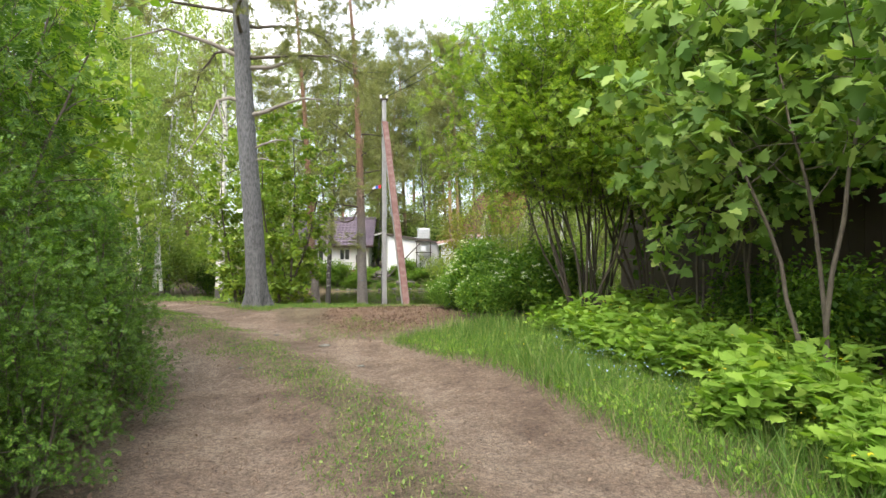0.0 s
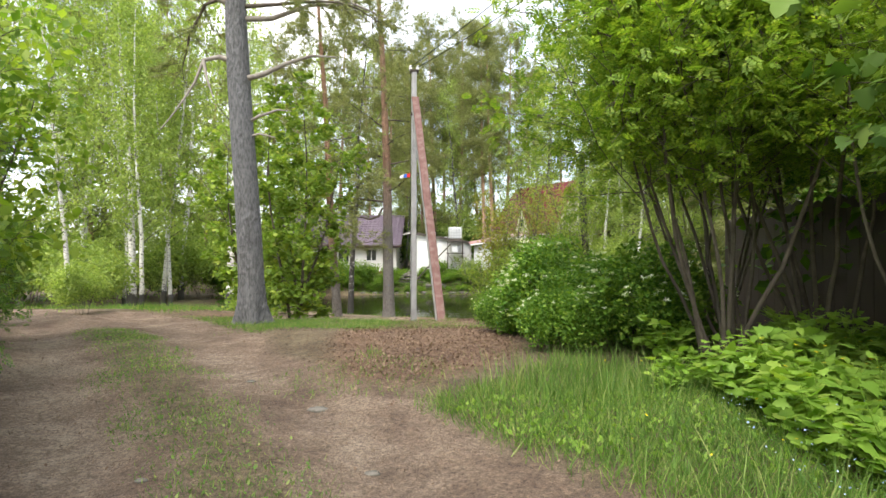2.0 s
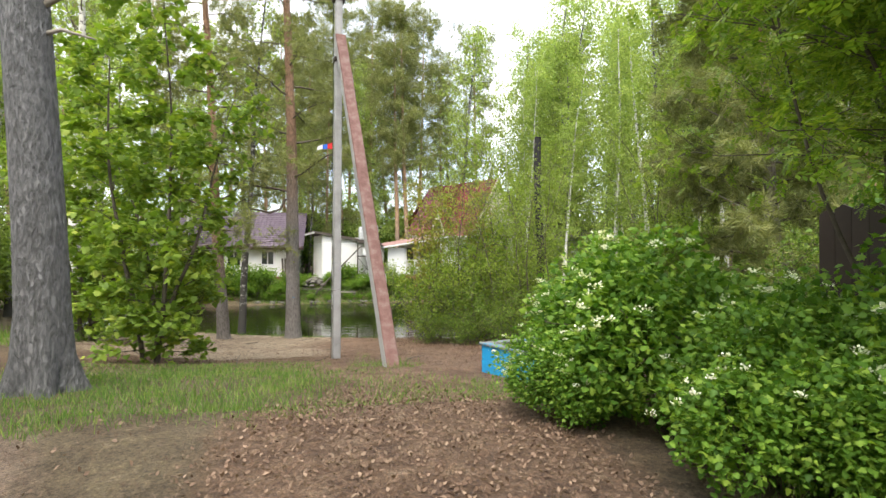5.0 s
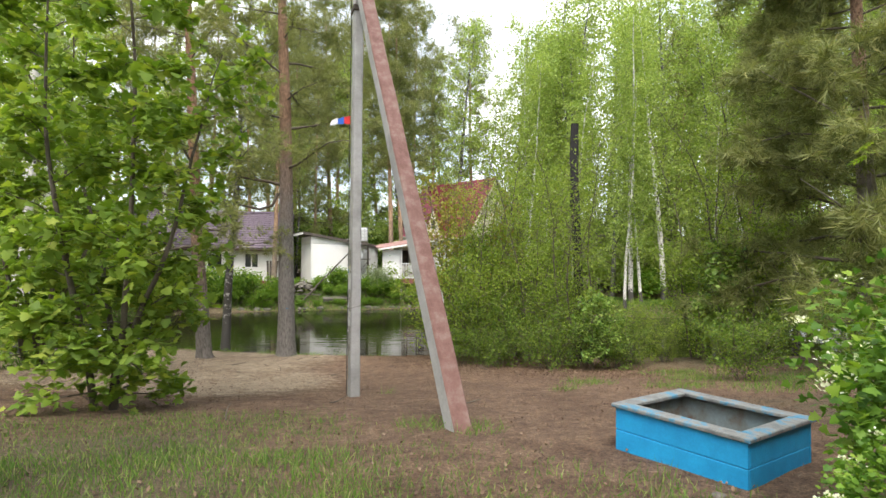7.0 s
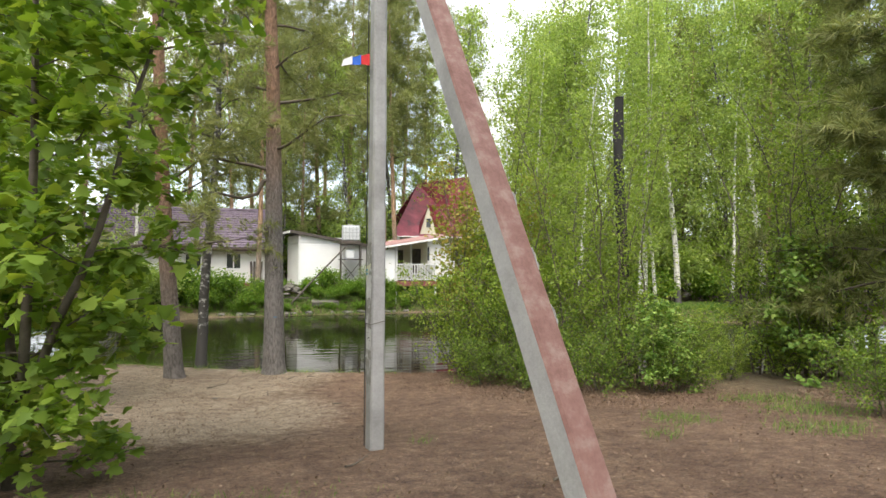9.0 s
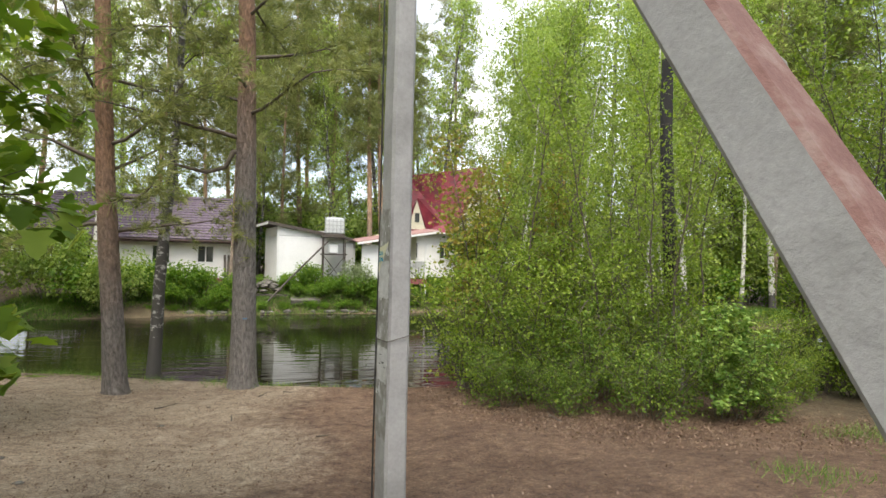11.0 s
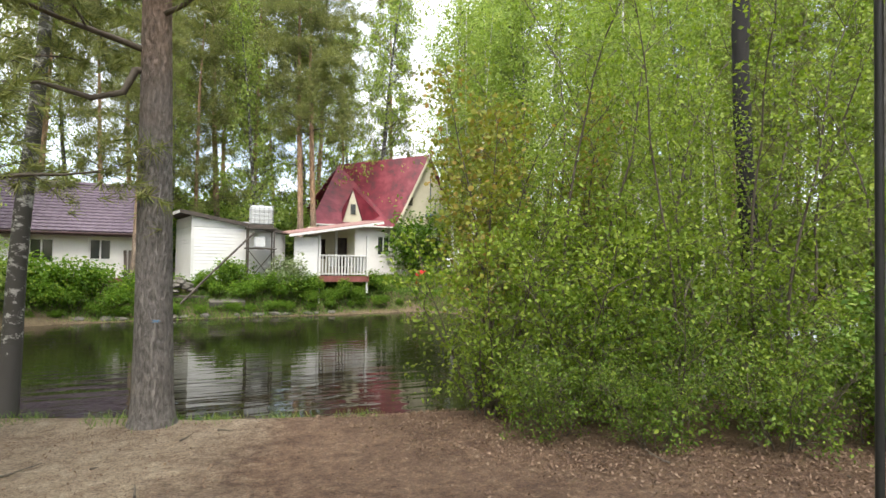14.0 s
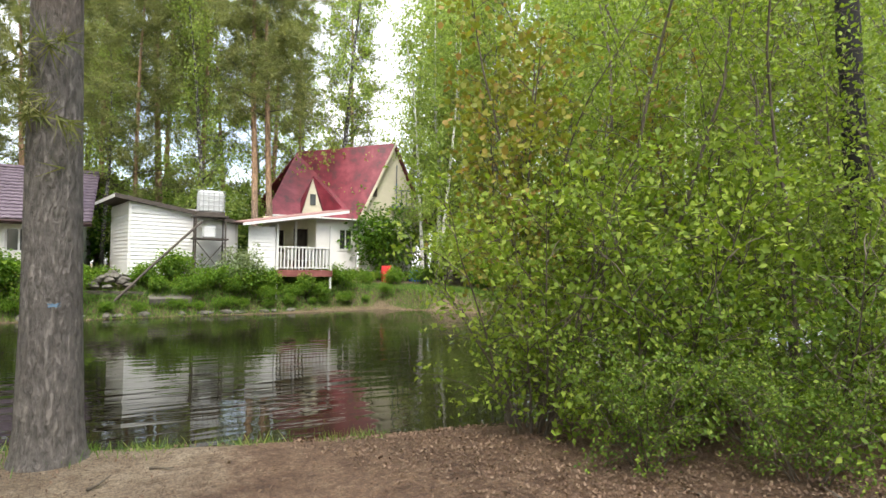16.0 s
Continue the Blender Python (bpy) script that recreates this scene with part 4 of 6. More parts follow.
for i in range(26):
    part("board", box(-0.6 + 0.162 * i, -0.45 + 0.162 * i, -2.25, -2.21, 1.0, 1.95), BROWN_BOARD, lodge)
for px_ in (-0.5, 1.5, 3.4):
    part("post", box(px_, px_ + 0.12, -2.15, -2.03, -0.6, 0.94), DARK_WOOD, lodge)
for i in range(3):
    part("glass_panel", box(-0.4 + 1.2 * i, 0.7 + 1.2 * i, -0.3, -0.28, 1.2, 2.4), STEEL, lodge)

hut = thing("house", (22.5, 43.0, 0.1), "pale cottage with a dark window among trees", "house")
part("wall", wall_with_holes(-1.8, 2.2, 0.2, 3.0, 0, 0.25, [(0.9, 1.7, 1.3, 2.3)]), CREAM, hut)
window(hut, 0.9, 1.7, 1.3, 2.3, 0.1, 2)
part("wall", box(-1.8, -1.6, 0.26, 4, 0.2, 3.0), CREAM, hut)
part("roof", slab([(-2.2, -0.5, 3.0), (2.6, -0.5, 3.0), (2.6, 4.4, 3.6), (-2.2, 4.4, 3.6)], 0.12), DARK_WOOD, hut)


def rough_stone(rng, sx, sy, sz):
    bm = bmesh.new()
    bmesh.ops.create_icosphere(bm, subdivisions=2, radius=1.0)
    o = rng.uniform(0, 50)
    for vv in bm.verts:
        k = 1 + 0.35 * noise.noise(vv.co * 1.3 + Vector((o, o, o)))
        vv.co = Vector((vv.co.x * sx * k, vv.co.y * sy * k, vv.co.z * sz * k))
    return bm


rng_s = np.random.RandomState(4)
pile = thing("stone_pile", (-2.5, SY - 1.6, -0.5), "heap of rubble stones beside the shed", "stones")
for i in range(26):
    a, r = rng_s.uniform(0, 6.28), rng_s.uniform(0, 0.75)
    st = part("stone", rough_stone(rng_s, rng_s.uniform(0.1, 0.24), rng_s.uniform(0.1, 0.2), rng_s.uniform(0.07, 0.14)), STONE, pile)
    st.location = (r * math.cos(a), r * math.sin(a) * 0.6, 0.62 * (1 - r) + rng_s.uniform(0, 0.12))
for i in range(16):
    x = -6.5 + i * 0.75 + rng_s.uniform(-0.3, 0.3)
    y = float(np.interp(x, [-12, -6, -0.5, 3.2, 8], [39, 41.1, 41.7, 42.0, 43])) + 0.25
    st = part("boulder", rough_stone(rng_s, rng_s.uniform(0.12, 0.34), 0.2, rng_s.uniform(0.07, 0.15)), STONE)
    st.location = (x, y, WATER_Z + 0.08)
    tagged(st, "grey boulder on the pond's far edge", "stone", "bank stones")
slab_ob = part("concrete_slab", box(-0.7, 0.7, -0.3, 0.3, -0.12, 0.12, bevel=0.02), STONE)
slab_ob.matrix_basis = pose(-0.6, 42.5, -0.72, 18, 0, 4)
tagged(slab_ob, "old concrete slab lying on the far bank", "slab")
plank_ob = part("timber", box(-1.2, 1.2, -0.09, 0.09, -0.07, 0.07, bevel=0.01), DARK_WOOD)
plank_ob.matrix_basis = pose(-2.5, 42.6, -0.5, 0, 2, 3)
tagged(plank_ob, "weathered timber lying along the far bank", "timber")
for i in range(4):
    st = part("plank", box(-0.06, 0.06, -0.02, 0.02, 0, 1.5), DARK_WOOD)
    st.matrix_basis = pose(-4.7 + 0.13 * i, HY - 0.45, g1(-4.7, HY - 0.45) - 0.02, -14, 3 * i - 4, 0)
    tagged(st, "loose plank leaning on the white house", "plank", "leaning planks")

# ---- the poles ----
PX, PYY = -0.942, 18.09
pole_z = g1(PX, PYY)
pole = thing("utility_pole", (PX, PYY, pole_z), "grey precast concrete utility pole with torn notices", "pole", turn=8.0)


def tapered(w0, d0, w1, d1, h, cuts=12, bev=0.018):
    bm = bmesh.new()
    rows = []
    for i in range(cuts + 1):
        f = i / cuts
        w, d = (w0 + (w1 - w0) * f) / 2, (d0 + (d1 - d0) * f) / 2
        ring = [(-w + bev, -d), (w - bev, -d), (w, -d + bev), (w, d - bev), (w - bev, d), (-w + bev, d), (-w, d - bev), (-w, -d + bev)]
        k = Vector((0.003 * math.sin(i * 2.3), 0.003 * math.cos(i * 1.7), 0))
        rows.append([bm.verts.new(Vector((x, y, h * f)) + k) for x, y in ring])
    for a, b in zip(rows[:-1], rows[1:]):
        for i in range(8):
            bm.faces.new((a[i], a[(i + 1) % 8], b[(i + 1) % 8], b[i]))
    bm.faces.new(rows[-1])
    bm.faces.new(rows[0][::-1])
    return bm


PH = 6.95
sh = part("shaft", tapered(0.15, 0.235, 0.135, 0.16, PH + 0.3), CONCRETE, pole)
sh.location = (0, 0, -0.3)
part("steel_cap", box(-0.12, 0.12, -0.11, 0.11, PH - 0.03, PH + 0.03, bevel=0.005), DARK_WOOD, pole, "dark steel top bracket")
part("clamp", box(-0.09, 0.09, -0.12, 0.1, 5.72, 5.8, bevel=0.005), DARK_WOOD, pole)
for s in (-1, 1):
    v, f = tubes([(np.array([(s * 0.1, 0, PH + 0.03), (s * 0.1, 0, PH + 0.1), (s * 0.1, 0, PH + 0.17)]), [0.03, 0.045, 0.015])], 8)
    link("insulator", mesh_np("insulator", v, f), WHITE_PAINT, pole)


def torn(w, h, seed, n=22, rough=0.16):
    """A torn paper outline, flat in x and z, a few millimetres thick."""
    r = np.random.RandomState(seed)
    pts = []
    for i in range(n):
        a = 2 * math.pi * i / n
        k = 1 / max(abs(math.cos(a)), abs(math.sin(a))) * (1 - rough * r.uniform(0, 1) ** 2)
        pts.append((math.cos(a) * w / 2 * min(k, 1.41), 0, math.sin(a) * h / 2 * min(k, 1.41)))
    return prism(pts, (0, -0.0012, 0))


def on_left_face(bm, name, mat, z, dy, label, proud=0.0):
    """Puts a flat piece on the pole's side that faces the path."""
    ob = part(name, bm, mat, pole, label)
    face = 0.15 / 2 - 0.0075 * (z / PH) + 0.003 + proud
    ob.matrix_basis = pose(-face, dy, z, 0, 0, -90)
    return ob


# notices, from the ground up: z above the pole's foot
on_left_face(torn(0.222, 1.5, 1, 60, 0.06), "notice", GLUE, 1.42, 0.0, "long brown-grey paste stain")
on_left_face(torn(0.2, 0.23, 2, 60, 0.14), "notice", PAPER_OLD, 1.15, -0.01, "torn white notice with black marks", 0.002)
for k, (z, dy, w, hh) in enumerate(((1.21, 0.02, 0.05, 0.007), (1.165, -0.03, 0.06, 0.012), (1.15, 0.03, 0.03, 0.008), (1.14, -0.07, 0.03, 0.007))):
    on_left_face(torn(w, hh, 12 + k, 14, 0.6), "notice", INK_BLACK, z, dy, "black printed mark", 0.0035)
on_left_face(torn(0.21, 0.25, 3, 60, 0.18), "notice", PAPER_OLD, 1.70, 0.0, "scraped remains of a pale notice", 0.002)
rng_n = np.random.RandomState(6)
for k in range(22):
    on_left_face(torn(rng_n.uniform(0.01, 0.05), rng_n.uniform(0.012, 0.06), 40 + k, 18, 0.55), "notice", PAPER_OLD, rng_n.uniform(0.8, 2.1), rng_n.uniform(-0.09, 0.09), "scrap of a pale notice", 0.0035)
yl = prism([(-0.1, 0, -0.11), (-0.105, 0, 0.0), (-0.09, 0, 0.05), (-0.02, 0, 0.06), (0.085, 0, 0.085), (0.075, 0, 0.06), (0.03, 0, 0.02), (-0.005, 0, -0.03), (-0.05, 0, -0.06), (-0.09, 0, -0.112)], (0, -0.0015, 0))
on_left_face(yl, "notice", PAPER_YELLOW, 1.86, 0.0, "torn pale yellow notice with blue words", 0.004)


def lettering(words, size, place, mat):
    c = bpy.data.curves.new("words", 'FONT')
    c.body, c.size, c.extrude = words, size, 0.0008
    ob = bpy.data.objects.new("words", c)
    scene.collection.objects.link(ob)
    me = bpy.data.meshes.new_from_object(ob.evaluated_get(bpy.context.evaluated_depsgraph_get()))
    bpy.data.objects.remove(ob)
    lt = link("lettering", me, mat, pole, "blue printed letters")
    lt.matrix_basis = place
    return lt


for k, wd in enumerate(("ДАЧ", "ДОМ")):
    lettering(wd, 0.036, pose(-0.0868, 0.086, 1.858 - 0.04 * k, 90, 0, -90), INK)
v, f = tubes([(np.array([(-0.08, -0.122, 1.31), (-0.08, 0.122, 1.3)]), [0.003, 0.003]), (np.array([(-0.08, -0.123, 1.31), (0.08, -0.123, 1.35)]), [0.003, 0.003])], 5)
link("binding_wire", mesh_np("binding_wire", v, f), DARK_WOOD, pole)
wob = np.linspace(0, PH, 24)
v, f = tubes([(np.stack([-0.08 - 0.003 * np.sin(wob * 2.1), 0.119 + 0.004 * np.cos(wob * 1.7), wob], -1), np.full(24, 0.006))], 6)
link("earth_cable", mesh_np("earth_cable", v, f), CABLE, pole, "thin dark cable down the pole")

# red-washed strut that leans on the pole
foot = Vector((-0.19, 14.72, g1(-0.19, 14.72)))
top = Vector((PX + 0.03, PYY - 0.17, pole_z + 6.15))
strut = thing("pole_strut", tuple(foot), "red-washed concrete strut leaning on the utility pole", "pole")
way = (top - foot)
L = way.length
q = way.to_track_quat("Z", "Y").to_matrix().to_4x4()
strut.matrix_basis = Matrix.Translation(foot) @ q
bm = tapered(0.185, 0.22, 0.2, 0.16, L + 0.25)
ob = part("shaft", bm, RED_CONCRETE, strut)
ob.location = (0, 0, -0.25)
ob.data.materials.append(CONCRETE)
inv = (q.to_3x3()).inverted()
for p in ob.data.polygons:
    if (q.to_3x3() @ p.normal).x < -0.6:
        p.material_index = 1
for k, (z, s) in enumerate(((2.05, 5), (1.62, 6), (1.25, 8))):
    pt_ = part("notice", torn(0.16, 0.16, 30 + k, rough=0.35), PAPER_OLD, strut, "white paper scrap")
    pt_.matrix_basis = pose(-0.0985, 0.02, z * 1.05, 0, 0, -90)

# torn flag on the pole
flag = thing("flag", (PX - 0.1, PYY - 0.05, pole_z + 4.1), "small tattered white, blue and red flag on the pole", "flag")
for k, mat in enumerate((FLAG_RED, FLAG_BLUE, FLAG_WHITE)):
    a, b = -0.09 * k, -0.09 * (k + 1)
    bm = prism([(a, 0, 0.05 - 0.02 * k), (b, 0.03, 0.03 - 0.03 * k), (b - 0.02, 0.02, -0.06 - 0.02 * k), (a, -0.01, -0.08)], (0, -0.004, 0))
    part("stripe", bm, mat, flag)

# blue plank box with grey rim
bb = thing("plank_box", (0.79, 13.69, g1(1.2, 13.3) - 0.03), "low open box of bright blue boards with a worn grey rim", "box", turn=-70.0 + 1.5)
BL, BW, BH = 1.0, 0.86, 0.33
for nm, dims in (("side", (0, BL, 0, 0.025)), ("side", (0, BL, BW - 0.025, BW)), ("side", (0, 0.025, 0.027, BW - 0.027)), ("side", (BL - 0.025, BL, 0.027, BW - 0.027))):
    for z0, z1 in ((-0.1, 0.162), (0.166, BH)):
        part("board", box(dims[0], dims[1], dims[2], dims[3], z0, z1, bevel=0.004), BLUE_PAINT, bb)
for d in ((-0.025, BL + 0.025, -0.025, 0.1), (-0.025, BL + 0.025, BW - 0.1, BW + 0.025), (-0.025, 0.1, 0.102, BW - 0.102), (BL - 0.1, BL + 0.025, 0.102, BW - 0.102)):
    part("rim_board", box(*d, BH + 0.002, BH + 0.032, bevel=0.006), GREY_WOOD, bb, "flaking grey rim board")
for d in ((0.027, BL - 0.027, 0.027, 0.033), (0.027, BL - 0.027, BW - 0.033, BW - 0.027), (0.027, 0.033, 0.035, BW - 0.035), (BL - 0.033, BL - 0.027, 0.035, BW - 0.035)):
    part("lining_board", box(*d, -0.02, BH - 0.004), LINING, bb, "faded rust-stained inner board")
part("bottom", box(0.03, BL - 0.03, 0.03, BW - 0.03, -0.08, -0.02), DARK_WOOD, bb)

# tarred post in the thicket
post_z = g1(4.8, 22.9)
tar = thing("tarred_post", (5.05, 22.9, post_z), "old black tarred wooden pole in the thicket", "pole")
zz = np.linspace(-0.2, 6.1, 16)
v, f = tubes([(np.stack([0.03 * np.sin(zz) - 0.02 * zz, 0.02 * np.cos(zz * 1.3), zz], -1), np.linspace(0.13, 0.105, 16) + 0.008 * np.sin(zz * 5))], 12)
link("shaft", smooth_mesh(mesh_np("shaft", v, f)), CHAR, tar)
v, f = tubes([(np.array([(-0.12, 0, 6.1), (-0.12, 0, 6.101), (-0.12, 0, 6.12)]), [0.105, 0.1, 0.02])], 12)
link("top", mesh_np("top", v, f), CHAR, tar)
tin = part("tin_plate", box(-0.1, 0.1, -0.15, -0.14, 1.35, 1.65), STEEL, tar, "small tin plate")

# brown sheet fence beside the track
fence = thing("fence", (0, 0, 0), "tall dark brown corrugated sheet fence behind shrubs", "fence")
FA, FB = Vector((4.6, -2.0)), Vector((5.15, 13.3))
n_sheet = 66
for i in range(n_sheet):
    a, b = FA + (FB - FA) * (i / n_sheet), FA + (FB - FA) * ((i + 0.97) / n_sheet)
    za = g1(a.x, a.y)
    top_z = za + 1.95 + 0.03 * math.sin(i * 1.7)
    d = (b - a).normalized()
    nrm = Vector((-d.y, d.x))
    m = (a + b) / 2
    pts = [(a.x, a.y, za + 0.04), (b.x, b.y, za + 0.04), (b.x, b.y, top_z - 0.05), (m.x, m.y, top_z), (a.x, a.y, top_z - 0.05)]
    part("slat", prism(pts, (nrm.x * 0.03, nrm.y * 0.03, 0)), FENCE_BROWN, fence)
for i in range(8):
    a = FA + (FB - FA) * (i / 7)
    za = g1(a.x, a.y)
    part("post", box(a.x + 0.01, a.x + 0.09, a.y - 0.04, a.y + 0.04, za - 0.1, za + 1.85), FENCE_BROWN, fence)
for h_ in (0.45, 1.5):
    v, f = tubes([(np.array([(p.x + 0.03, p.y, g1(p.x, p.y) + h_) for p in (FA, (FA + FB) / 2, FB)]), [0.025] * 3)], 6)
    link("rail", mesh_np("rail", v, f), FENCE_BROWN, fence)

# overhead line
line_ob = thing("power_line", (0, 0, 0), "two black overhead cables from the utility pole", "cable")
for s in (-1, 1):
    ptop = np.array((PX + s * 0.1, PYY, pole_z + PH + 0.12))
    far = np.array((7.5 + s * 0.3, 4.0, 8.6))
    tt = np.linspace(0, 1, 20)[:, None]
    pts = ptop * (1 - tt) + far * tt - np.array([0, 0, 1.0]) * 0.6 * 4 * tt * (1 - tt) * (1.0 if s > 0 else 0.6)
    v, f = tubes([(pts, np.full(20, 0.011))], 5)
    link("cable", mesh_np("cable", v, f), CABLE, line_ob)


# ---- trees by the track and the pond ----
def near_pine(place, height, girth, crown_from, seed, label, bark, limbs=26, limb_len=2.2, sag=0.22, lean=0.02, turn=0.0, scale=1.0, twigs=9, leaves=10, rise=0.15, tuft=0.22):
    a = tree_parts(seed, height, girth, crown_from, limbs, limb_len, twigs, 0.75, leaves, tuft, TUFT, lean=lean, rise=rise, sag=sag, twig_sag=0.1, flat=0.2, top_len=0.5, jitter=0.06, sides=16, straight=0.012)
    return plant("pine_tree", a, bark, NEEDLE, place, label, "tree", "pines", turn, scale, "needles", BARK_TWIG)


# old grey pine where the track bends
rng_p = np.random.RandomState(11)
bpx, bpy_ = -3.71, 13.3
big = thing("pine_tree", (bpx, bpy_, g1(bpx, bpy_)), "old grey-barked pine with crooked bare limbs", "tree", "pines")
zs = np.array([-0.15, 0.0, 0.12, 0.35, 0.8, 1.6, 2.6, 3.6, 4.6, 5.6, 7, 9, 11, 13, 15])
rs = 0.86 * np.array([0.42, 0.37, 0.33, 0.295, 0.275, 0.262, 0.252, 0.245, 0.24, 0.225, 0.21, 0.18, 0.14, 0.09, 0.04])
trunk_line = (np.stack([-0.055 * zs + 0.03 * np.sin(zs * 0.9), 0.02 * np.cos(zs), zs], -1), rs)
v, f = tubes([trunk_line], 20)
ang = np.arctan2(v[:, 1], v[:, 0] + 0.055 * v[:, 2])
flare = np.clip(1 - v[:, 2] / 0.5, 0, 1) * 0.12 * np.sin(ang * 5 + 1)
v[:, 0] += flare * np.cos(ang)
v[:, 1] += flare * np.sin(ang)
link("trunk", smooth_mesh(mesh_np("trunk", v, f)), BARK_PINE_GREY, big)
dead = [
    (np.array([(-0.25, 0, 4.55), (0.2, -0.1, 4.62), (0.7, -0.2, 4.8), (1.15, -0.3, 4.9), (1.6, -0.3, 4.88)]), np.array([0.06, 0.05, 0.04, 0.028, 0.012])),
    (np.array([(-0.25, 0, 4.85), (-0.6, -0.1, 4.95), (-0.85, -0.2, 4.85), (-0.75, -0.3, 4.5), (-0.6, -0.35, 4.1)]), np.array([0.055, 0.05, 0.04, 0.025, 0.01])),
    (np.array([(-0.85, -0.2, 4.85), (-1.0, -0.25, 4.4), (-1.3, -0.3, 3.9), (-1.55, -0.4, 3.5)]), np.array([0.03, 0.024, 0.016, 0.008])),
    (np.array([(-0.2, 0, 3.7), (0.15, -0.1, 3.85), (0.5, -0.15, 3.95), (0.75, -0.2, 3.92)]), np.array([0.035, 0.03, 0.02, 0.008])),
    (np.array([(-0.2, 0, 3.45), (0.15, -0.1, 3.52), (0.45, -0.1, 3.45)]), np.array([0.03, 0.02, 0.008])),
    (np.array([(-0.3, 0, 5.7), (0.3, 0.1, 5.75), (1.0, 0.1, 6.0), (1.8, 0.2, 6.1), (2.5, 0.2, 5.8)]), np.array([0.06, 0.05, 0.035, 0.025, 0.012])),
    (np.array([(-0.3, 0, 5.9), (-1.0, -0.2, 6.2), (-1.9, -0.5, 6.4), (-2.8, -0.6, 6.1)]), np.array([0.06, 0.05, 0.03, 0.012])),
]
for d in dead:
    v, f = tubes([d], 8)
    link("limb", smooth_mesh(mesh_np("limb", v, f)), BARK_DEAD, big, "crooked bare grey limb")
limbs, pos, axs = [], [], []
for k in range(24):
    o, t, r = along(trunk_line, 0.66 + 0.33 * k / 24)
    az = 2.4 * k
    lb = bent(rng_p, o, (math.cos(az), math.sin(az), 0.1), rng_p.uniform(2.2, 4.0) * (1.1 - 0.5 * k / 24), 0.05, 0.006, 8, 0.15, 0.2, 0.02)
    limbs.append(lb)
    for j in range(24):
        o2, t2, r2 = along(lb, rng_p.uniform(0.25, 1))
        tw = bent(rng_p, o2, t2 + rng_p.normal(size=3) * 0.7, 0.8, 0.008, 0.003, 4, 0.2, 0.15)
        limbs.append(tw)
        for q_ in range(8):
            o3, t3, _ = along(tw, rng_p.uniform(0.1, 1))
            pos.append(o3)
            axs.append(t3 + rng_p.normal(size=3) * 0.5)
v, f = tubes(limbs, 4)
link("branchwork", mesh_np("branchwork", v, f), BARK_TWIG, big)
v, f = scatter_leaves(rng_p, np.array(pos), np.array(axs), 0.2 * rng_p.uniform(0.7, 1.2, len(pos)), TUFT, 0.2)
link("needles", mesh_np("needles", v, f), NEEDLE, big)

p1 = near_pine((-4.36, 25.15, g1(-4.36, 25.15)), 16.5, 0.185, 0.16, 21, "tall pine with orange upper bark at the water", BARK_PINE_ORANGE, 40, 2.3, 0.2, 0.015, twigs=11, leaves=10)
p1.matrix_basis = Matrix.Translation((-4.36, 25.15, g1(-4.36, 25.15))) @ Matrix.Rotation(radians(-5.0), 4, "Y")
p2 = near_pine((-2.33, 25.55, g1(-2.33, 25.55)), 17.5, 0.235, 0.26, 22, "stout pine on the bank with a painted blue mark", BARK_PINE, 34, 2.5, 0.2, 0.01, 120, twigs=12, leaves=10)
mk = part("blue_mark", torn(0.11, 0.035, 77, rough=0.9), MARK_BLUE, p2, "blue paint mark")
mk.matrix_basis = pose(0, 0, 0, 0, 0, -120) @ pose(0.02, -0.252, 1.3, 0, 0, 0)
hook = np.array([(-0.1, 0, 4.45), (-0.3, -0.05, 4.4), (-0.42, -0.08, 4.1), (-0.75, -0.1, 3.98), (-1.25, -0.15, 4.08), (-1.6, -0.2, 4.02)])
hk = link("limb", smooth_mesh(mesh_np("limb", *tubes([(hook, np.array([0.055, 0.05, 0.042, 0.036, 0.026, 0.012]))], 8))), BARK_TWIG, p2, "crooked dark bare limb")
hk.matrix_basis = pose(0, 0, 0, 0, 0, -120)
dark = near_pine((9.3, 18.6, g1(9.3, 18.6)), 13.0, 0.2, 0.10, 23, "broad dark pine with low sweeping branches", BARK_PINE, 64, 3.6, 0.08, 0.02, twigs=18, leaves=12, rise=0.1, tuft=0.3)
for k, (z, x, y, dz) in enumerate(((2.6, -2.6, -0.8, 0.9), (3.4, -2.2, -1.6, 1.3), (1.9, -1.8, -1.2, 0.1), (4.4, -2.5, 0.4, 1.5))):
    v, f = tubes([(np.array([(0, 0, z), (x * 0.4, y * 0.4, z + dz * 0.5), (x, y, z + dz)]), [0.04, 0.025, 0.008])], 6)
    link("limb", mesh_np("limb", v, f), BARK_DEAD, dark, "bare dead limb")

birch_arrays = tree_parts(31, 18, 0.17, 0.24, 40, 2.4, 10, 1.2, 16, 0.16, OVATE, lean=0.04, rise=0.75, sag=0.25, twig_sag=0.5, flat=0.3, droop=0.6, jitter=0.16)
birch_a = plant("birch_tree", birch_arrays, BARK_BIRCH, LEAF_BIRCH, (-15.4, 30.0, g1(-15.4, 30)), "tall white birch with fresh light green leaves", "tree", "birches", 40, 1.0, twig=BARK_TWIG)
birch_arrays_b = tree_parts(32, 16, 0.12, 0.2, 36, 1.9, 10, 1.1, 16, 0.16, OVATE, lean=0.07, rise=0.9, sag=0.2, twig_sag=0.5, flat=0.3, droop=0.6, jitter=0.16)
birch_b = plant("birch_tree", birch_arrays_b, BARK_BIRCH, LEAF_BIRCH, (-13.4, 29.2, g1(-13.4, 29.2)), "slender white birch with drooping light green twigs", "tree", "birches", 10, 1.0, twig=BARK_TWIG)
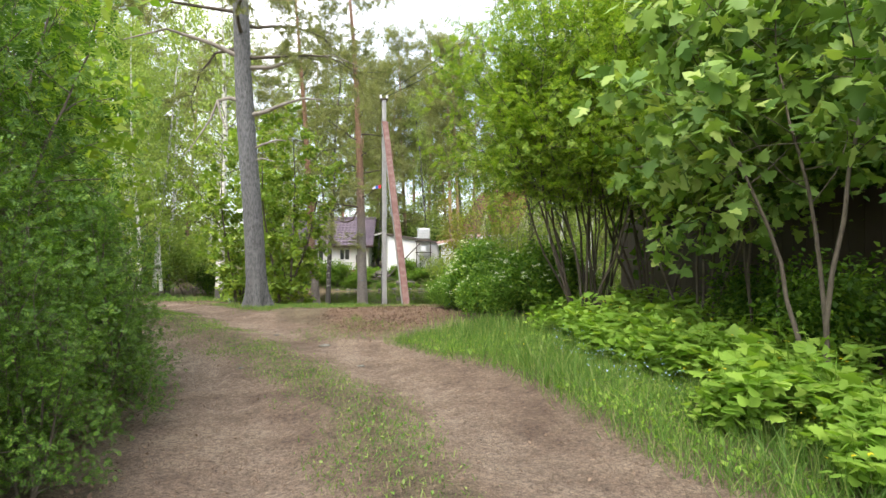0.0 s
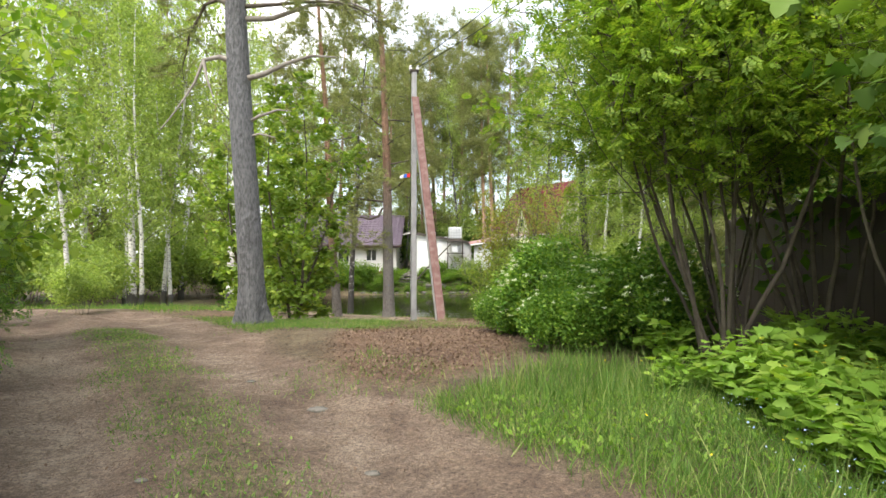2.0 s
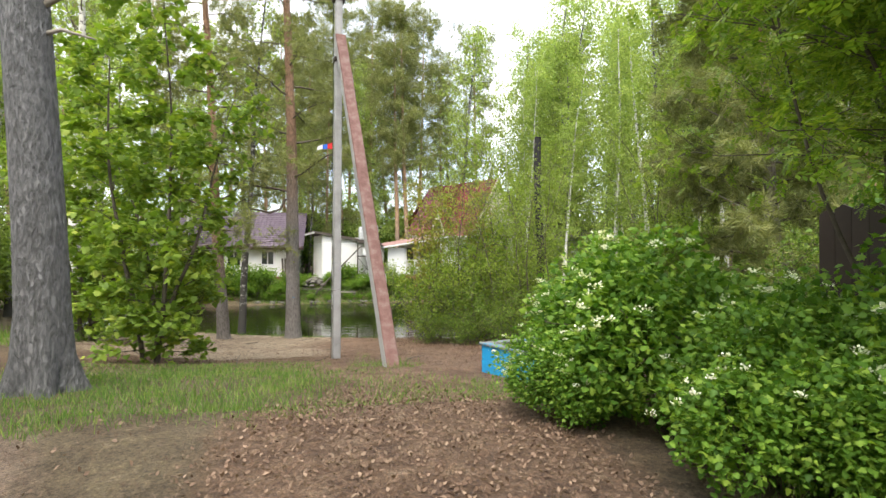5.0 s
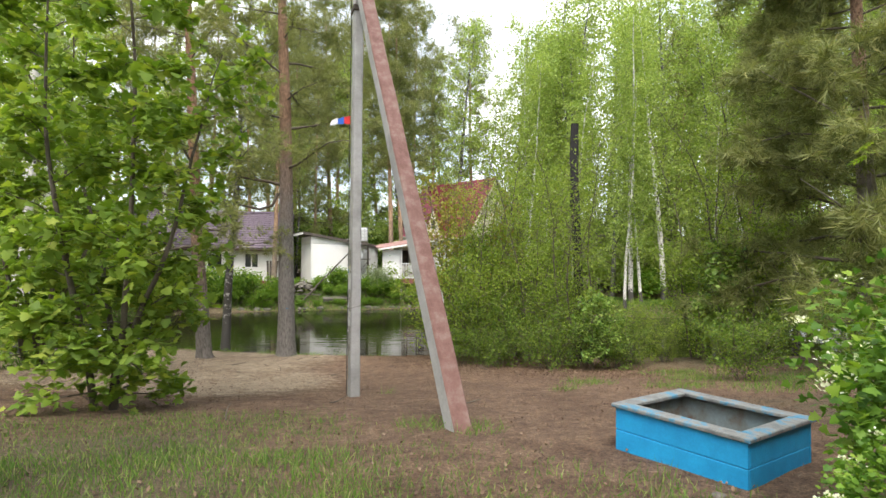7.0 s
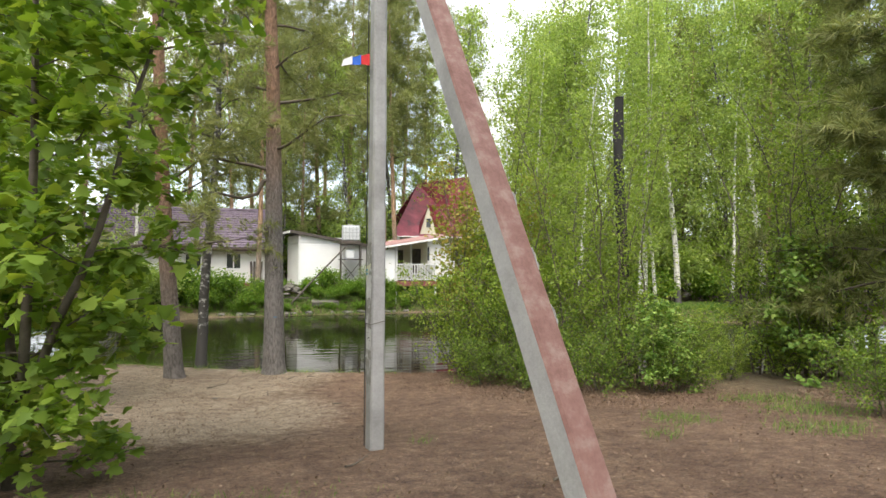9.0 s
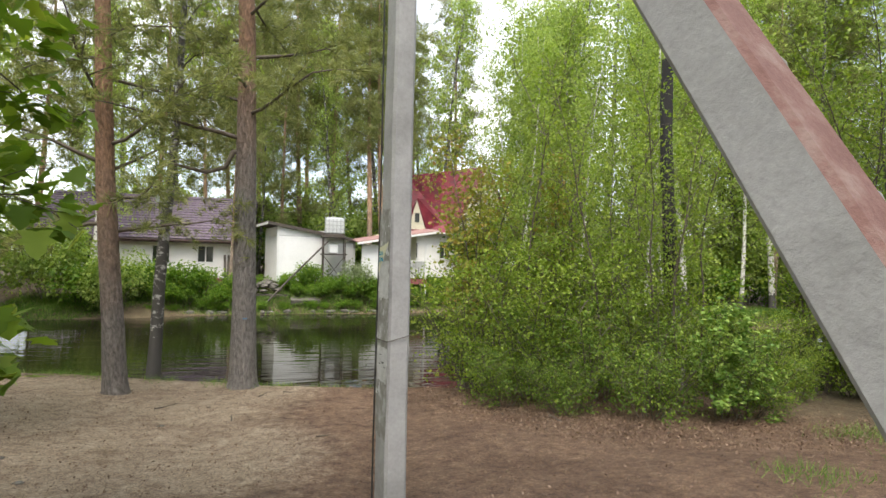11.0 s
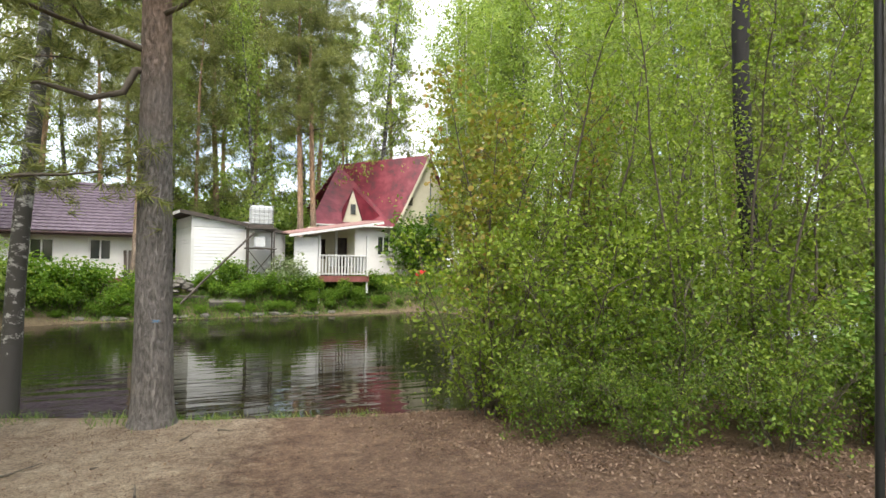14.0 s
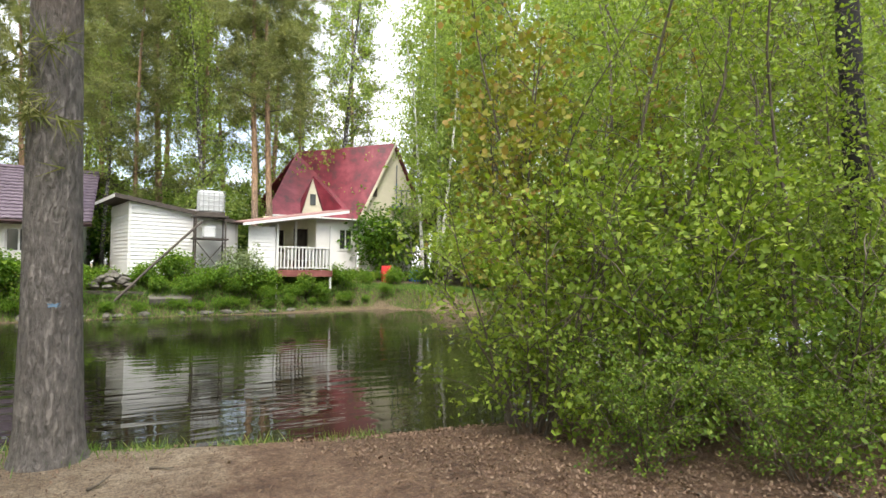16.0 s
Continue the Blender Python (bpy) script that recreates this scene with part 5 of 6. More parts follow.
birch_arrays_c = tree_parts(33, 20, 0.2, 0.12, 50, 3.1, 10, 1.4, 16, 0.19, OVATE, lean=0.02, rise=0.6, sag=0.25, twig_sag=0.7, flat=0.3, droop=0.8, jitter=0.2)
birch_c = plant("birch_tree", birch_arrays_c, BARK_BIRCH_OLD, LEAF_BIRCH, (15.5, 52.0, g1(15.5, 52.0)), "big birch with weeping light green crown", "tree", "birches", 70, 1.0, twig=BARK_TWIG)
birch_l = plant("birch_tree", tree_parts(34, 15, 0.22, 0.4, 24, 2.2, 8, 1.1, 16, 0.13, OVATE, lean=0.03, rise=0.7, sag=0.25, twig_sag=0.5, flat=0.3, droop=0.6),
                BARK_BIRCH, LEAF_BIRCH, (-8.87, 25.7, g1(-8.87, 25.7)), "old birch with a black cracked foot", "tree", "birches", 0, 1.0, twig=BARK_TWIG)
birch_p = plant("birch_tree", tree_parts(35, 12, 0.13, 0.45, 18, 1.8, 7, 1.0, 14, 0.12, OVATE, lean=0.02, rise=0.7, sag=0.25, twig_sag=0.5, flat=0.3, droop=0.6),
                BARK_BIRCH_OLD, LEAF_BIRCH, (-4.1, 26.7, g1(-4.1, 26.7)), "grey birch standing at the pond's edge", "tree", "birches", 200, 1.0, twig=BARK_TWIG)

far_pine_arrays = tree_parts(41, 21, 0.19, 0.38, 46, 2.5, 12, 0.9, 9, 0.38, TUFT_FAR, straight=0.012, rise=0.35, sag=0.15, flat=0.2, top_len=0.6, jitter=0.1)
far_pine = plant("pine_tree", far_pine_arrays, BARK_PINE_FAR, NEEDLE, (3.35, 48.0, g1(3.35, 48.0)), "tall pine with a bare pale orange trunk", "tree", "pines", 0, 1.0, "needles", BARK_TWIG)
far_pine_b = plant("pine_tree", tree_parts(42, 18, 0.16, 0.2, 46, 2.7, 12, 0.9, 9, 0.38, TUFT_FAR, straight=0.015, rise=0.3, sag=0.2, flat=0.2, top_len=0.5, jitter=0.1),
                   BARK_PINE_FAR, NEEDLE, (-6.5, 52.0, g1(-6.5, 52.0)), "pine with a full dull green crown", "tree", "pines", 0, 1.0, "needles", BARK_TWIG)

rng_f = np.random.RandomState(5)
for x, y, s in ((4.15, 48.2, 0.97), (-4.2, 44.4, 0.82), (-0.6, 53.0, 1.1), (-3.5, 54, 1.0), (1.6, 57, 1.15), (-10, 55, 1.1), (-15, 50, 1.0), (6.5, 60, 1.2), (12, 58, 1.1), (-21, 46, 1.1), (-6, 62, 1.2), (20, 56, 1.1), (27, 50, 1.0), (-28, 38, 1.1), (0, 66, 1.2),
                (30, 40, 1.1)):
    set_at(far_pine, x, y, g1(x, y), rng_f.uniform(0, 360), s)
for x, y, s in ((-1.8, 51.0, 0.9), (-12.5, 53, 1.1), (-17, 42, 1.0), (16, 50, 1.1), (24, 46, 1.1), (-24, 52, 1.2), (10, 64, 1.2), (-19, 33, 0.95), (-3, 58, 1.1), (4, 62, 1.2), (-30, 30, 1.1), (14.5, 20.5, 0.8), (17, 21, 0.9), (27, 36, 1.0), (32, 34.5, 1.0), (34, 27, 1.0), (22, 36.5, 0.9)):
    set_at(far_pine_b, x, y, g1(x, y), rng_f.uniform(0, 360), s)
for x, y, s in ((-14.6, 33.5, 1.0), (-16.5, 27.0, 0.95), (-18.5, 31, 1.0), (-12.6, 25.2, 0.9), (-20, 26, 1.1), (-13.5, 37, 1.0), (-17, 22.5, 0.9), (14.9, 36.6, 0.85), (12.7, 46.2, 0.95), (13.6, 44.6, 0.9), (17.5, 37.5, 1.0), (22, 36.5, 1.0)):
    set_at(birch_a, x, y, g1(x, y), rng_f.uniform(0, 360), s)
for x, y, s in ((-12.7, 28.5, 0.8), (-14.0, 27.0, 0.7), (-11.6, 24.0, 0.8), (12.3, 45.2, 0.95), (11.9, 46.4, 0.9), (14.3, 36.2, 0.75), (15.4, 36.4, 0.8), (12.8, 39.6, 0.9), (19.5, 36, 0.9), (-21, 22, 0.9), (-10.5, 44.5, 0.9), (25, 37, 1.0), (-12, 20.6, 0.7)):
    set_at(birch_b, x, y, g1(x, y), rng_f.uniform(0, 360), s)
for x, y, s in ((1.2, 50.5, 0.8), (-3.2, 50.6, 0.6), (15.6, 47, 0.95), (16, 45.5, 0.9), (20, 43.5, 0.9), (-9, 58, 0.9), (5, 56, 1.0), (24, 42, 0.95), (-16, 46, 0.9), (-22, 39, 0.95), (-19, 36, 0.9), (-24, 29, 0.9), (28, 45, 1.0), (9.5, 53, 1.05),
                (14, 53, 1.1), (-5, 68, 1.2), (3, 70, 1.2), (15.5, 39.6, 0.8), (18.6, 41.5, 0.95), (15, 44.6, 0.9), (21.5, 38.8, 0.9), (25, 36, 0.95), (28.5, 33, 0.95), (17, 47.5, 1.1), (12, 70, 1.2), (20, 62, 1.2), (-14, 64, 1.2), (-24, 60, 1.2), (30, 56, 1.2), (-27, 20, 1.0), (-33, 25, 1.1), (34, 38, 1.1), (21, 27, 0.9), (26, 24, 0.9), (19, 18, 0.85), (-19, 17.5, 0.8), (24, 30, 1.2), (30, 28, 1.2), (36, 33, 1.4), (33, 45, 1.4), (27, 48, 1.4), (22, 52, 1.4), (38, 26, 1.4), (31, 20, 1.2), (40, 40, 1.5), (18, 55, 1.3), (35, 50, 1.5), (25.5, 37.5, 1.1), (30, 37, 1.2), (33.5, 35.5, 1.2), (36, 29, 1.2), (35, 23, 1.2), (29, 41, 1.3), (23, 44.5, 1.2)):
    set_at(birch_c, x, y, g1(x, y), rng_f.uniform(0, 360), s)

# ---- maples, rowans and shrubs ----
maple = plant("maple_tree", tree_parts(51, 6.8, 0.05, 0.05, 21, 1.0, 7, 0.5, 15, 0.13, MAPLE, stems=4, rise=0.3, sag=0.1, flat=0.8, stem_spread=0.14, top_len=0.95, droop=0.25, jitter=0.06),
              BARK_TWIG, LEAF_MAPLE, (-3.95, 17.35, g1(-3.95, 17.35)), "young many-stemmed maple with fresh lobed leaves", "tree", "maples", 120, 0.9)
set_at(maple, -6.6, 21.5, g1(-6.6, 21.5), 140, 1.0)
maple_r = plant("maple_tree", tree_parts(52, 5.4, 0.024, 0.4, 15, 1.7, 7, 0.55, 10, 0.145, MAPLE, stems=3, rise=0.35, sag=0.15, flat=0.6, stem_spread=0.3, droop=0.55, jitter=0.07),
                BARK_TWIG, LEAF_MAPLE_YOUNG, (3.3, 4.3, g1(3.3, 4.3)), "maple sapling with large lobed leaves over the verge", "tree", "maples", 100)
maple_s = plant("maple_sapling", tree_parts(53, 2.3, 0.014, 0.1, 10, 0.75, 6, 0.35, 14, 0.075, MAPLE, stems=3, rise=0.3, sag=0.1, flat=0.8, stem_spread=0.2, droop=0.25, jitter=0.05),
                BARK_TWIG, LEAF_MAPLE_YOUNG, (4.6, 21.1, g1(4.6, 21.1)), "small maple sapling with pale green leaves by the thicket", "tree", "maples", 0, 0.75)
set_at(maple_s, 8.4, 21.2, g1(8.4, 21.2), 250, 1.35)
set_at(maple_r, 3.5, 2.3, g1(3.5, 2.3), 20, 0.95)
set_at(maple_r, 4.1, 6.2, g1(4.1, 6.2), 210, 0.9)

rowan = plant("rowan_tree", tree_parts(61, 5.2, 0.024, 0.42, 13, 1.7, 8, 0.5, 12, 0.14, PINNATE, stems=7, rise=0.5, sag=0.06, flat=0.8, stem_spread=0.3, droop=0.05, jitter=0.1),
              BARK_TWIG, LEAF_ROWAN, (2.75, 8.8, g1(2.75, 8.8)), "many-stemmed rowan with feathery light green leaves", "tree", "rowans", 0, 1.12)
set_at(rowan, 3.9, 7.3, g1(3.9, 7.3), 80, 0.9)
set_at(rowan, 3.7, 10.7, g1(3.7, 10.7), 200, 1.05)
set_at(rowan, 4.1, 9.2, g1(4.1, 9.2), 300, 1.2)
leaning = set_at(rowan, 3.0, 9.1, g1(3.0, 9.1), 140, 1.0, "rowan leaning out over the track's edge")
leaning.matrix_basis = Matrix.Translation((3.0, 9.1, g1(3.0, 9.1))) @ Matrix.Rotation(radians(-17.0), 4, "Y") @ Matrix.Rotation(radians(140.0), 4, "Z") @ Matrix.Scale(1.0, 4)

hedge = plant("hedge_tree", tree_parts(71, 4.6, 0.035, 0.04, 16, 1.1, 6, 0.5, 9, 0.13, PINNATE, stems=5, rise=0.4, sag=0.15, flat=0.7, stem_spread=0.2, droop=0.15, jitter=0.12),
              BARK_TWIG, LEAF_HEDGE, (-3.45, 3.9, g1(-3.45, 3.9)), "dense dark green bush leaning over the track", "bush", "hedge bushes", 0)
for x, y, t, s in ((-3.3, 2.2, 80, 1.0), (-4.2, 5.9, 150, 1.0), (-5.4, 8.0, 230, 0.95), (-7.0, 10.0, 300, 0.95), (-8.6, 12.0, 30, 0.9), (-6.2, 5.0, 60, 1.1), (-8, 8, 10, 1.1), (-10.5, 11.5, 120, 1.1), (-5.5, 2.2, 200, 1.15), (-3.2, -0.2, 20, 1.0), (-2.75, 3.0, 50, 0.42), (-2.8, 4.2, 170, 0.4), (-3.0, 5.3, 260, 0.42), (-2.7, 2.0, 310, 0.45), (-2.25, 3.3, 75, 0.4), (-2.2, 2.5, 190, 0.42), (-2.35, 4.2, 280, 0.38), (-1.95, 2.9, 15, 0.28), (-2.6, 5.2, 220, 0.36), (-3.7, 6.6, 120, 0.45), (-4.6, 7.4, 30, 0.5)):
    set_at(hedge, x, y, g1(x, y), t, s)
hedge_light = plant("hedge_tree", tree_parts(72, 5.0, 0.035, 0.25, 11, 1.2, 6, 0.55, 8, 0.17, OVATE, stems=4, rise=0.5, sag=0.15, flat=0.6, stem_spread=0.2, droop=0.2, jitter=0.14),
                    BARK_TWIG, LEAF_ROWAN, (-3.9, 4.9, g1(-3.9, 4.9)), "light green bush rising over the dark hedge", "bush", "hedge bushes", 45)
for x, y, t, s in ((-4.9, 7.2, 100, 1.0), (-4.3, 2.9, 200, 1.05), (-6.3, 9.6, 10, 1.0)):
    set_at(hedge_light, x, y, g1(x, y), t, s)


def bush_parts(seed, height, spread, stems, n_leaf, size, shape, flat=0.6, low=0.1, shell=0.55):
    """A shrub: arching stems, and leaves over an uneven dome."""
    rng = np.random.RandomState(seed)
    lines, pos, axis = [], [], []
    lumps = [(rng.uniform(-0.6, 0.6) * spread, rng.uniform(-0.6, 0.6) * spread, rng.uniform(0.35, 0.75) * height, rng.uniform(0.3, 0.55)) for _ in range(9)]
    for s in range(stems):
        a = 6.28 * s / stems + rng.uniform(-0.3, 0.3)
        r = rng.uniform(0.1, 0.4)
        ln = bent(rng, (math.cos(a) * 0.15 * spread, math.sin(a) * 0.15 * spread, -0.05), (math.cos(a) * r, math.sin(a) * r, 1), height * rng.uniform(0.6, 0.9), 0.014, 0.003, 7, 0.12, 0.08)
        lines.append(ln)
        for j in range(5):
            o, t, rr = along(ln, rng.uniform(0.25, 0.95))
            lines.append(bent(rng, o, t + rng.normal(size=3) * 0.7, 0.24 * height, 0.005, 0.002, 5, 0.2, 0.1))
    while len(pos) < n_leaf:
        lx, ly, lz, lr = lumps[rng.randint(len(lumps))]
        d = rng.normal(size=3)
        d /= np.linalg.norm(d)
        k = rng.uniform(shell, 1.0) * (1 + 0.25 * math.sin(5 * d[0] + lx * 7) * math.cos(4 * d[1] + ly * 5))
        p = np.array([lx, ly, lz]) + d * k * np.array([spread * lr, spread * lr, height * lr * 0.85])
        if p[2] < low * rng.uniform(0, 2) or p[2] > height * 1.12:
            continue
        pos.append(p)
        axis.append(d * np.array([1, 1, 0.2]) + rng.normal(size=3) * 0.5 - np.array([0, 0, 0.25]))
    pos, axis = np.array(pos), np.array(axis)
    return tubes(lines[:stems], 6), tubes(lines[stems:], 4), scatter_leaves(rng, pos, axis, size * rng.uniform(0.6, 1.25, len(pos)), shape, flat), pos


vb = bush_parts(81, 1.28, 1.0, 16, 19000, 0.048, MAPLE, 0.6, 0.02, 0.6)
viburnum = plant("flowering_shrub", vb[:3], BARK_TWIG, LEAF_FLOWERING, (1.58, 11.2, g1(1.58, 11.2)), "dense green shrub dotted with white flower heads", "shrub", "flowering shrubs", 0)
rng_v = np.random.RandomState(8)
far_out = np.hypot(vb[3][:, 0], vb[3][:, 1]) / 1.2 + vb[3][:, 2] / 1.4
outer = vb[3][far_out > np.quantile(far_out, 0.88)]
for k, p in enumerate(outer[rng_v.permutation(len(outer))[:60]]):
    m = 16
    d = rng_v.normal(size=(m, 3)) * np.array([0.024, 0.024, 0.01])
    c = p * np.array([1.05, 1.05, 1.0]) + np.array([0, 0, 0.025])
    v, f = scatter_leaves(rng_v, c + d, d + np.array([0, 0, 0.03]), np.full(m, 0.02), ROUND, 0.8)
    link("flower_head", mesh_np("flower_head", v, f), PETAL, viburnum, "white flower head")
set_at(viburnum, 2.35, 9.9, g1(2.35, 9.9), 130, 0.95)
set_at(viburnum, 1.45, 9.85, g1(1.45, 9.85), 250, 0.68)
set_at(viburnum, 0.83, 11.2, g1(0.83, 11.2), 40, 0.5)

thicket = plant("thicket_bush", tree_parts(91, 3.1, 0.016, 0.05, 9, 0.85, 6, 0.5, 11, 0.07, OVATE, stems=12, rise=0.7, sag=0.1, flat=0.5, stem_spread=0.5, droop=0.15, jitter=0.06, sides=5),
                BARK_TWIG, LEAF_THICKET, (1.75, 24.3, g1(1.75, 24.3)), "airy yellow-green bush in the thicket by the pond", "bush", "thicket bushes", 0)
thicket_b = plant("thicket_bush", tree_parts(92, 2.2, 0.013, 0.08, 7, 0.75, 5, 0.42, 18, 0.058, OVATE, stems=9, rise=0.6, sag=0.12, flat=0.55, stem_spread=0.6, droop=0.2, jitter=0.06, sides=5),
                  BARK_TWIG, LEAF_UNDER, (3.0, 22.6, g1(3.0, 22.6)), "leafy green bush in the thicket by the pond", "bush", "thicket bushes", 0)
for x, y, t, s in ((2.6, 23.5, 60, 1.0), (4.3, 22.1, 140, 0.8), (5.9, 21.7, 220, 0.55), (4.0, 24.0, 300, 1.1), (6.0, 23.0, 20, 0.4), (6.9, 22.0, 80, 0.4), (9.3, 21.6, 200, 1.2), (8.3, 22.0, 110, 1.0)):
    set_at(thicket, x, y, g1(x, y), t, s)
for x, y, t, s in ((1.9, 23.0, 80, 0.6), (3.6, 21.5, 170, 0.75), (5.0, 21.1, 260, 0.65), (2.5, 22.1, 10, 0.5), (5.4, 17.6, 100, 0.65), (6.6, 16.4, 30, 0.7), (7.5, 15.0, 20, 1.0)):
    set_at(thicket_b, x, y, g1(x, y), t, s)
sapling = plant("sapling", tree_parts(93, 8.5, 0.03, 0.15, 22, 1.1, 6, 0.6, 10, 0.072, OVATE, stems=3, rise=0.8, sag=0.1, flat=0.4, stem_spread=0.14, droop=0.3, jitter=0.14),
                BARK_TWIG, LEAF_THICKET, (2.9, 24.3, g1(2.9, 24.3)), "thin tall sapling with light green leaves", "tree", "thicket saplings", 0)
for x, y, t, s in ((4.3, 24.2, 70, 1.05), (3.7, 22.9, 150, 0.8), (4.9, 22.2, 200, 0.75), (4.4, 22.3, 320, 0.85), (2.2, 25.0, 20, 0.75), (3.4, 24.8, 95, 0.85), (8.2, 22.6, 40, 0.95), (8.9, 22.0, 280, 1.05), (9.8, 22.3, 150, 1.1)):
    set_at(sapling, x, y, g1(x, y), t, s)

# far bank growth
bank = plant("bank_bush", bush_parts(95, 1.3, 1.2, 9, 2600, 0.13, OVATE, 0.6, 0.02, 0.5)[:3], BARK_TWIG, LEAF_SHRUB, (-0.2, 43.6, g1(-0.2, 43.6)), "low green bush on the far bank", "bush", "bank bushes", 0)
for x, y, t, s in ((-0.9, 42.6, 10, 0.5), (0.2, 42.6, 130, 0.6), (1.7, 42.6, 30, 0.55), (2.6, 42.5, 240, 0.5), (4.0, 42.7, 110, 0.5), (5.2, 42.9, 40, 0.55), (6.2, 43.4, 300, 0.6), (-3.6, 42.0, 80, 0.5), (-4.6, 41.9, 180, 0.6), (-5.8, 41.7, 20, 0.7), (-7.2, 41.5, 250, 0.8), (-1.3, 43.3, 40, 0.7), (1.1, 43.0, 90, 0.75), (2.2, 42.9, 160, 0.8), (2.9, 43.1, 200, 0.7), (4.6, 43.0, 20, 0.6), (5.7, 43.5, 77, 0.75), (6.6, 44.2, 140, 0.6), (7.8, 45.0, 200, 0.6), (-4.0, 42.6, 250, 0.8), (-5.2, 42.4, 10, 1.1), (-6.6, 42.2, 99, 1.2),
                   (-8.0, 42.0, 150, 1.3), (9.3, 44.2, 10, 0.7), (8.3, 47.9, 30, 0.5), (9.6, 47.8, 60, 0.45), (-9.8, 41.2, 200, 1.4), (-3.1, 43.0, 300, 0.7), (11.6, 45.5, 60, 0.8), (12.5, 40.5, 10, 1.2), (17, 38.5, 140, 1.4), (20, 37.5, 20, 1.5), (23.5, 36.5, 20, 1.6)):
    set_at(bank, x, y, g1(x, y), t, s)
rng_b = np.random.RandomState(19)
for k in range(18):
    bx = -7.0 + 0.9 * k + rng_b.uniform(-0.3, 0.3)
    by = float(np.interp(bx, [-12, -6, -0.5, 3.2, 8], [39.0, 41.1, 41.7, 42.0, 43.0])) + 0.35
    set_at(bank, bx, by, g1(bx, by) - 0.03, rng_b.uniform(0, 360), rng_b.uniform(0.22, 0.42))
copper = plant("copper_sapling", tree_parts(96, 5.2, 0.03, 0.3, 16, 0.8, 5, 0.45, 12, 0.07, ROUND, stems=2, rise=0.7, sag=0.1, flat=0.4, stem_spread=0.1, droop=0.3, jitter=0.1),
               BARK_TWIG, LEAF_COPPER, (1.9, 24.8, g1(1.9, 24.8)), "young sapling with coppery new leaves", "tree", "", 0)
set_at(copper, 2.5, 24.95, g1(2.5, 24.95), 130, 1.1)
set_at(copper, 3.2, 25.0, g1(3.2, 25.0), 250, 1.0)
willow = plant("willow_bush", bush_parts(99, 1.7, 0.9, 9, 2600, 0.12, OVATE, 0.5, 0.05, 0.4)[:3], BARK_TWIG, LEAF_GREY, (1.75, 43.0, g1(1.75, 43.0)), "grey-green willow bush before the tank stand", "bush", "", 0)
fill = plant("forest_bush", bush_parts(97, 3.6, 2.4, 10, 5200, 0.19, OVATE, 0.5, 0.05, 0.4)[:3], BARK_TWIG, LEAF_BIRCH, (-13.5, 34.0, g1(-13.5, 34.0)), "tall light green undergrowth at the forest edge", "bush", "undergrowth", 0)
for x, y, t, s in ((-8.4, 40.6, 10, 0.7), (-11.2, 41.5, 90, 0.9), (-14, 39, 40, 1.0), (-16, 31.5, 150, 1.0), (-14.5, 25, 200, 0.8), (-18, 26.5, 20, 1.1), (-12.8, 22.5, 320, 0.7), (-17, 20, 60, 0.9), (-21, 23.5, 180, 1.2), (-15, 44, 30, 1.1), (-20, 35, 70, 1.3), (-24, 33, 20, 1.4),
                   (13, 43.8, 30, 1.0), (16, 41, 150, 0.9), (18.5, 39.5, 210, 1.1), (22.5, 39.5, 10, 1.1), (26, 38, 50, 1.3), (30, 35, 100, 1.4), (14.5, 47, 200, 1.3), (20, 48, 90, 1.4), (-3, 56, 30, 1.4), (2, 54, 130, 1.4), (7, 58, 240, 1.5), (-8, 56, 10, 1.4), (-14, 55, 80, 1.5),
                   (13, 56, 160, 1.6), (-20, 48, 40, 1.5), (25, 52, 20, 1.6), (-26, 26, 40, 1.4), (-23, 19, 90, 1.2), (16.5, 20.5, 160, 0.8), (12, 16.5, 20, 0.9), (20, 22, 120, 1.3), (-8.5, 15.8, 40, 0.35), (-33, 33, 10, 1.8), (34, 30, 10, 1.8), (-1, 62, 50, 1.8), (8, 66, 90, 1.8), (27.5, 35.5, 40, 1.2), (32.5, 33.5, 140, 1.2), (33.5, 27.5, 30, 1.2), (33.5, 24, 200, 1.2), (-12, 64, 10, 1.8), (18, 64, 40, 1.8)):
    set_at(fill, x, y, g1(x, y), t, s)
shade = plant("forest_bush", bush_parts(98, 3.4, 2.3, 8, 5000, 0.2, OVATE, 0.5, 0.05, 0.3)[:3], BARK_TWIG, LEAF_DARK, (0.4, 51.5, g1(0.4, 51.5)), "undergrowth below the trees, shade in its dark leaf colour; copies behind the fence block sky light", "bush", "undergrowth", 0)
# copies at x 7 to 10, y below 12: added behind the fence to block sky light
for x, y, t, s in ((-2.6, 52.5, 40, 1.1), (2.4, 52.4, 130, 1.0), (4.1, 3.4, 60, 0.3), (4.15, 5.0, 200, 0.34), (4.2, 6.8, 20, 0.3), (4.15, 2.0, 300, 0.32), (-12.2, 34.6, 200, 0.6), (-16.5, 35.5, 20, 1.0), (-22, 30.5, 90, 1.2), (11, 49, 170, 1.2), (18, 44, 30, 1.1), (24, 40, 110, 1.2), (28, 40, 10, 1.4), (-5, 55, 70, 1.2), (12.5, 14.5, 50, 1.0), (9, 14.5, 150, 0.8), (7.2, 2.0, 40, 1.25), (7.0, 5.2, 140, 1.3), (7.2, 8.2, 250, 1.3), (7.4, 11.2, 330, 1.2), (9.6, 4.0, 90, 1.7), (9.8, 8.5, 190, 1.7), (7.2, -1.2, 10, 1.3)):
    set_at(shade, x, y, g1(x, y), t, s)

# ---- grass, weeds and litter ----
rng_g = np.random.RandomState(77)


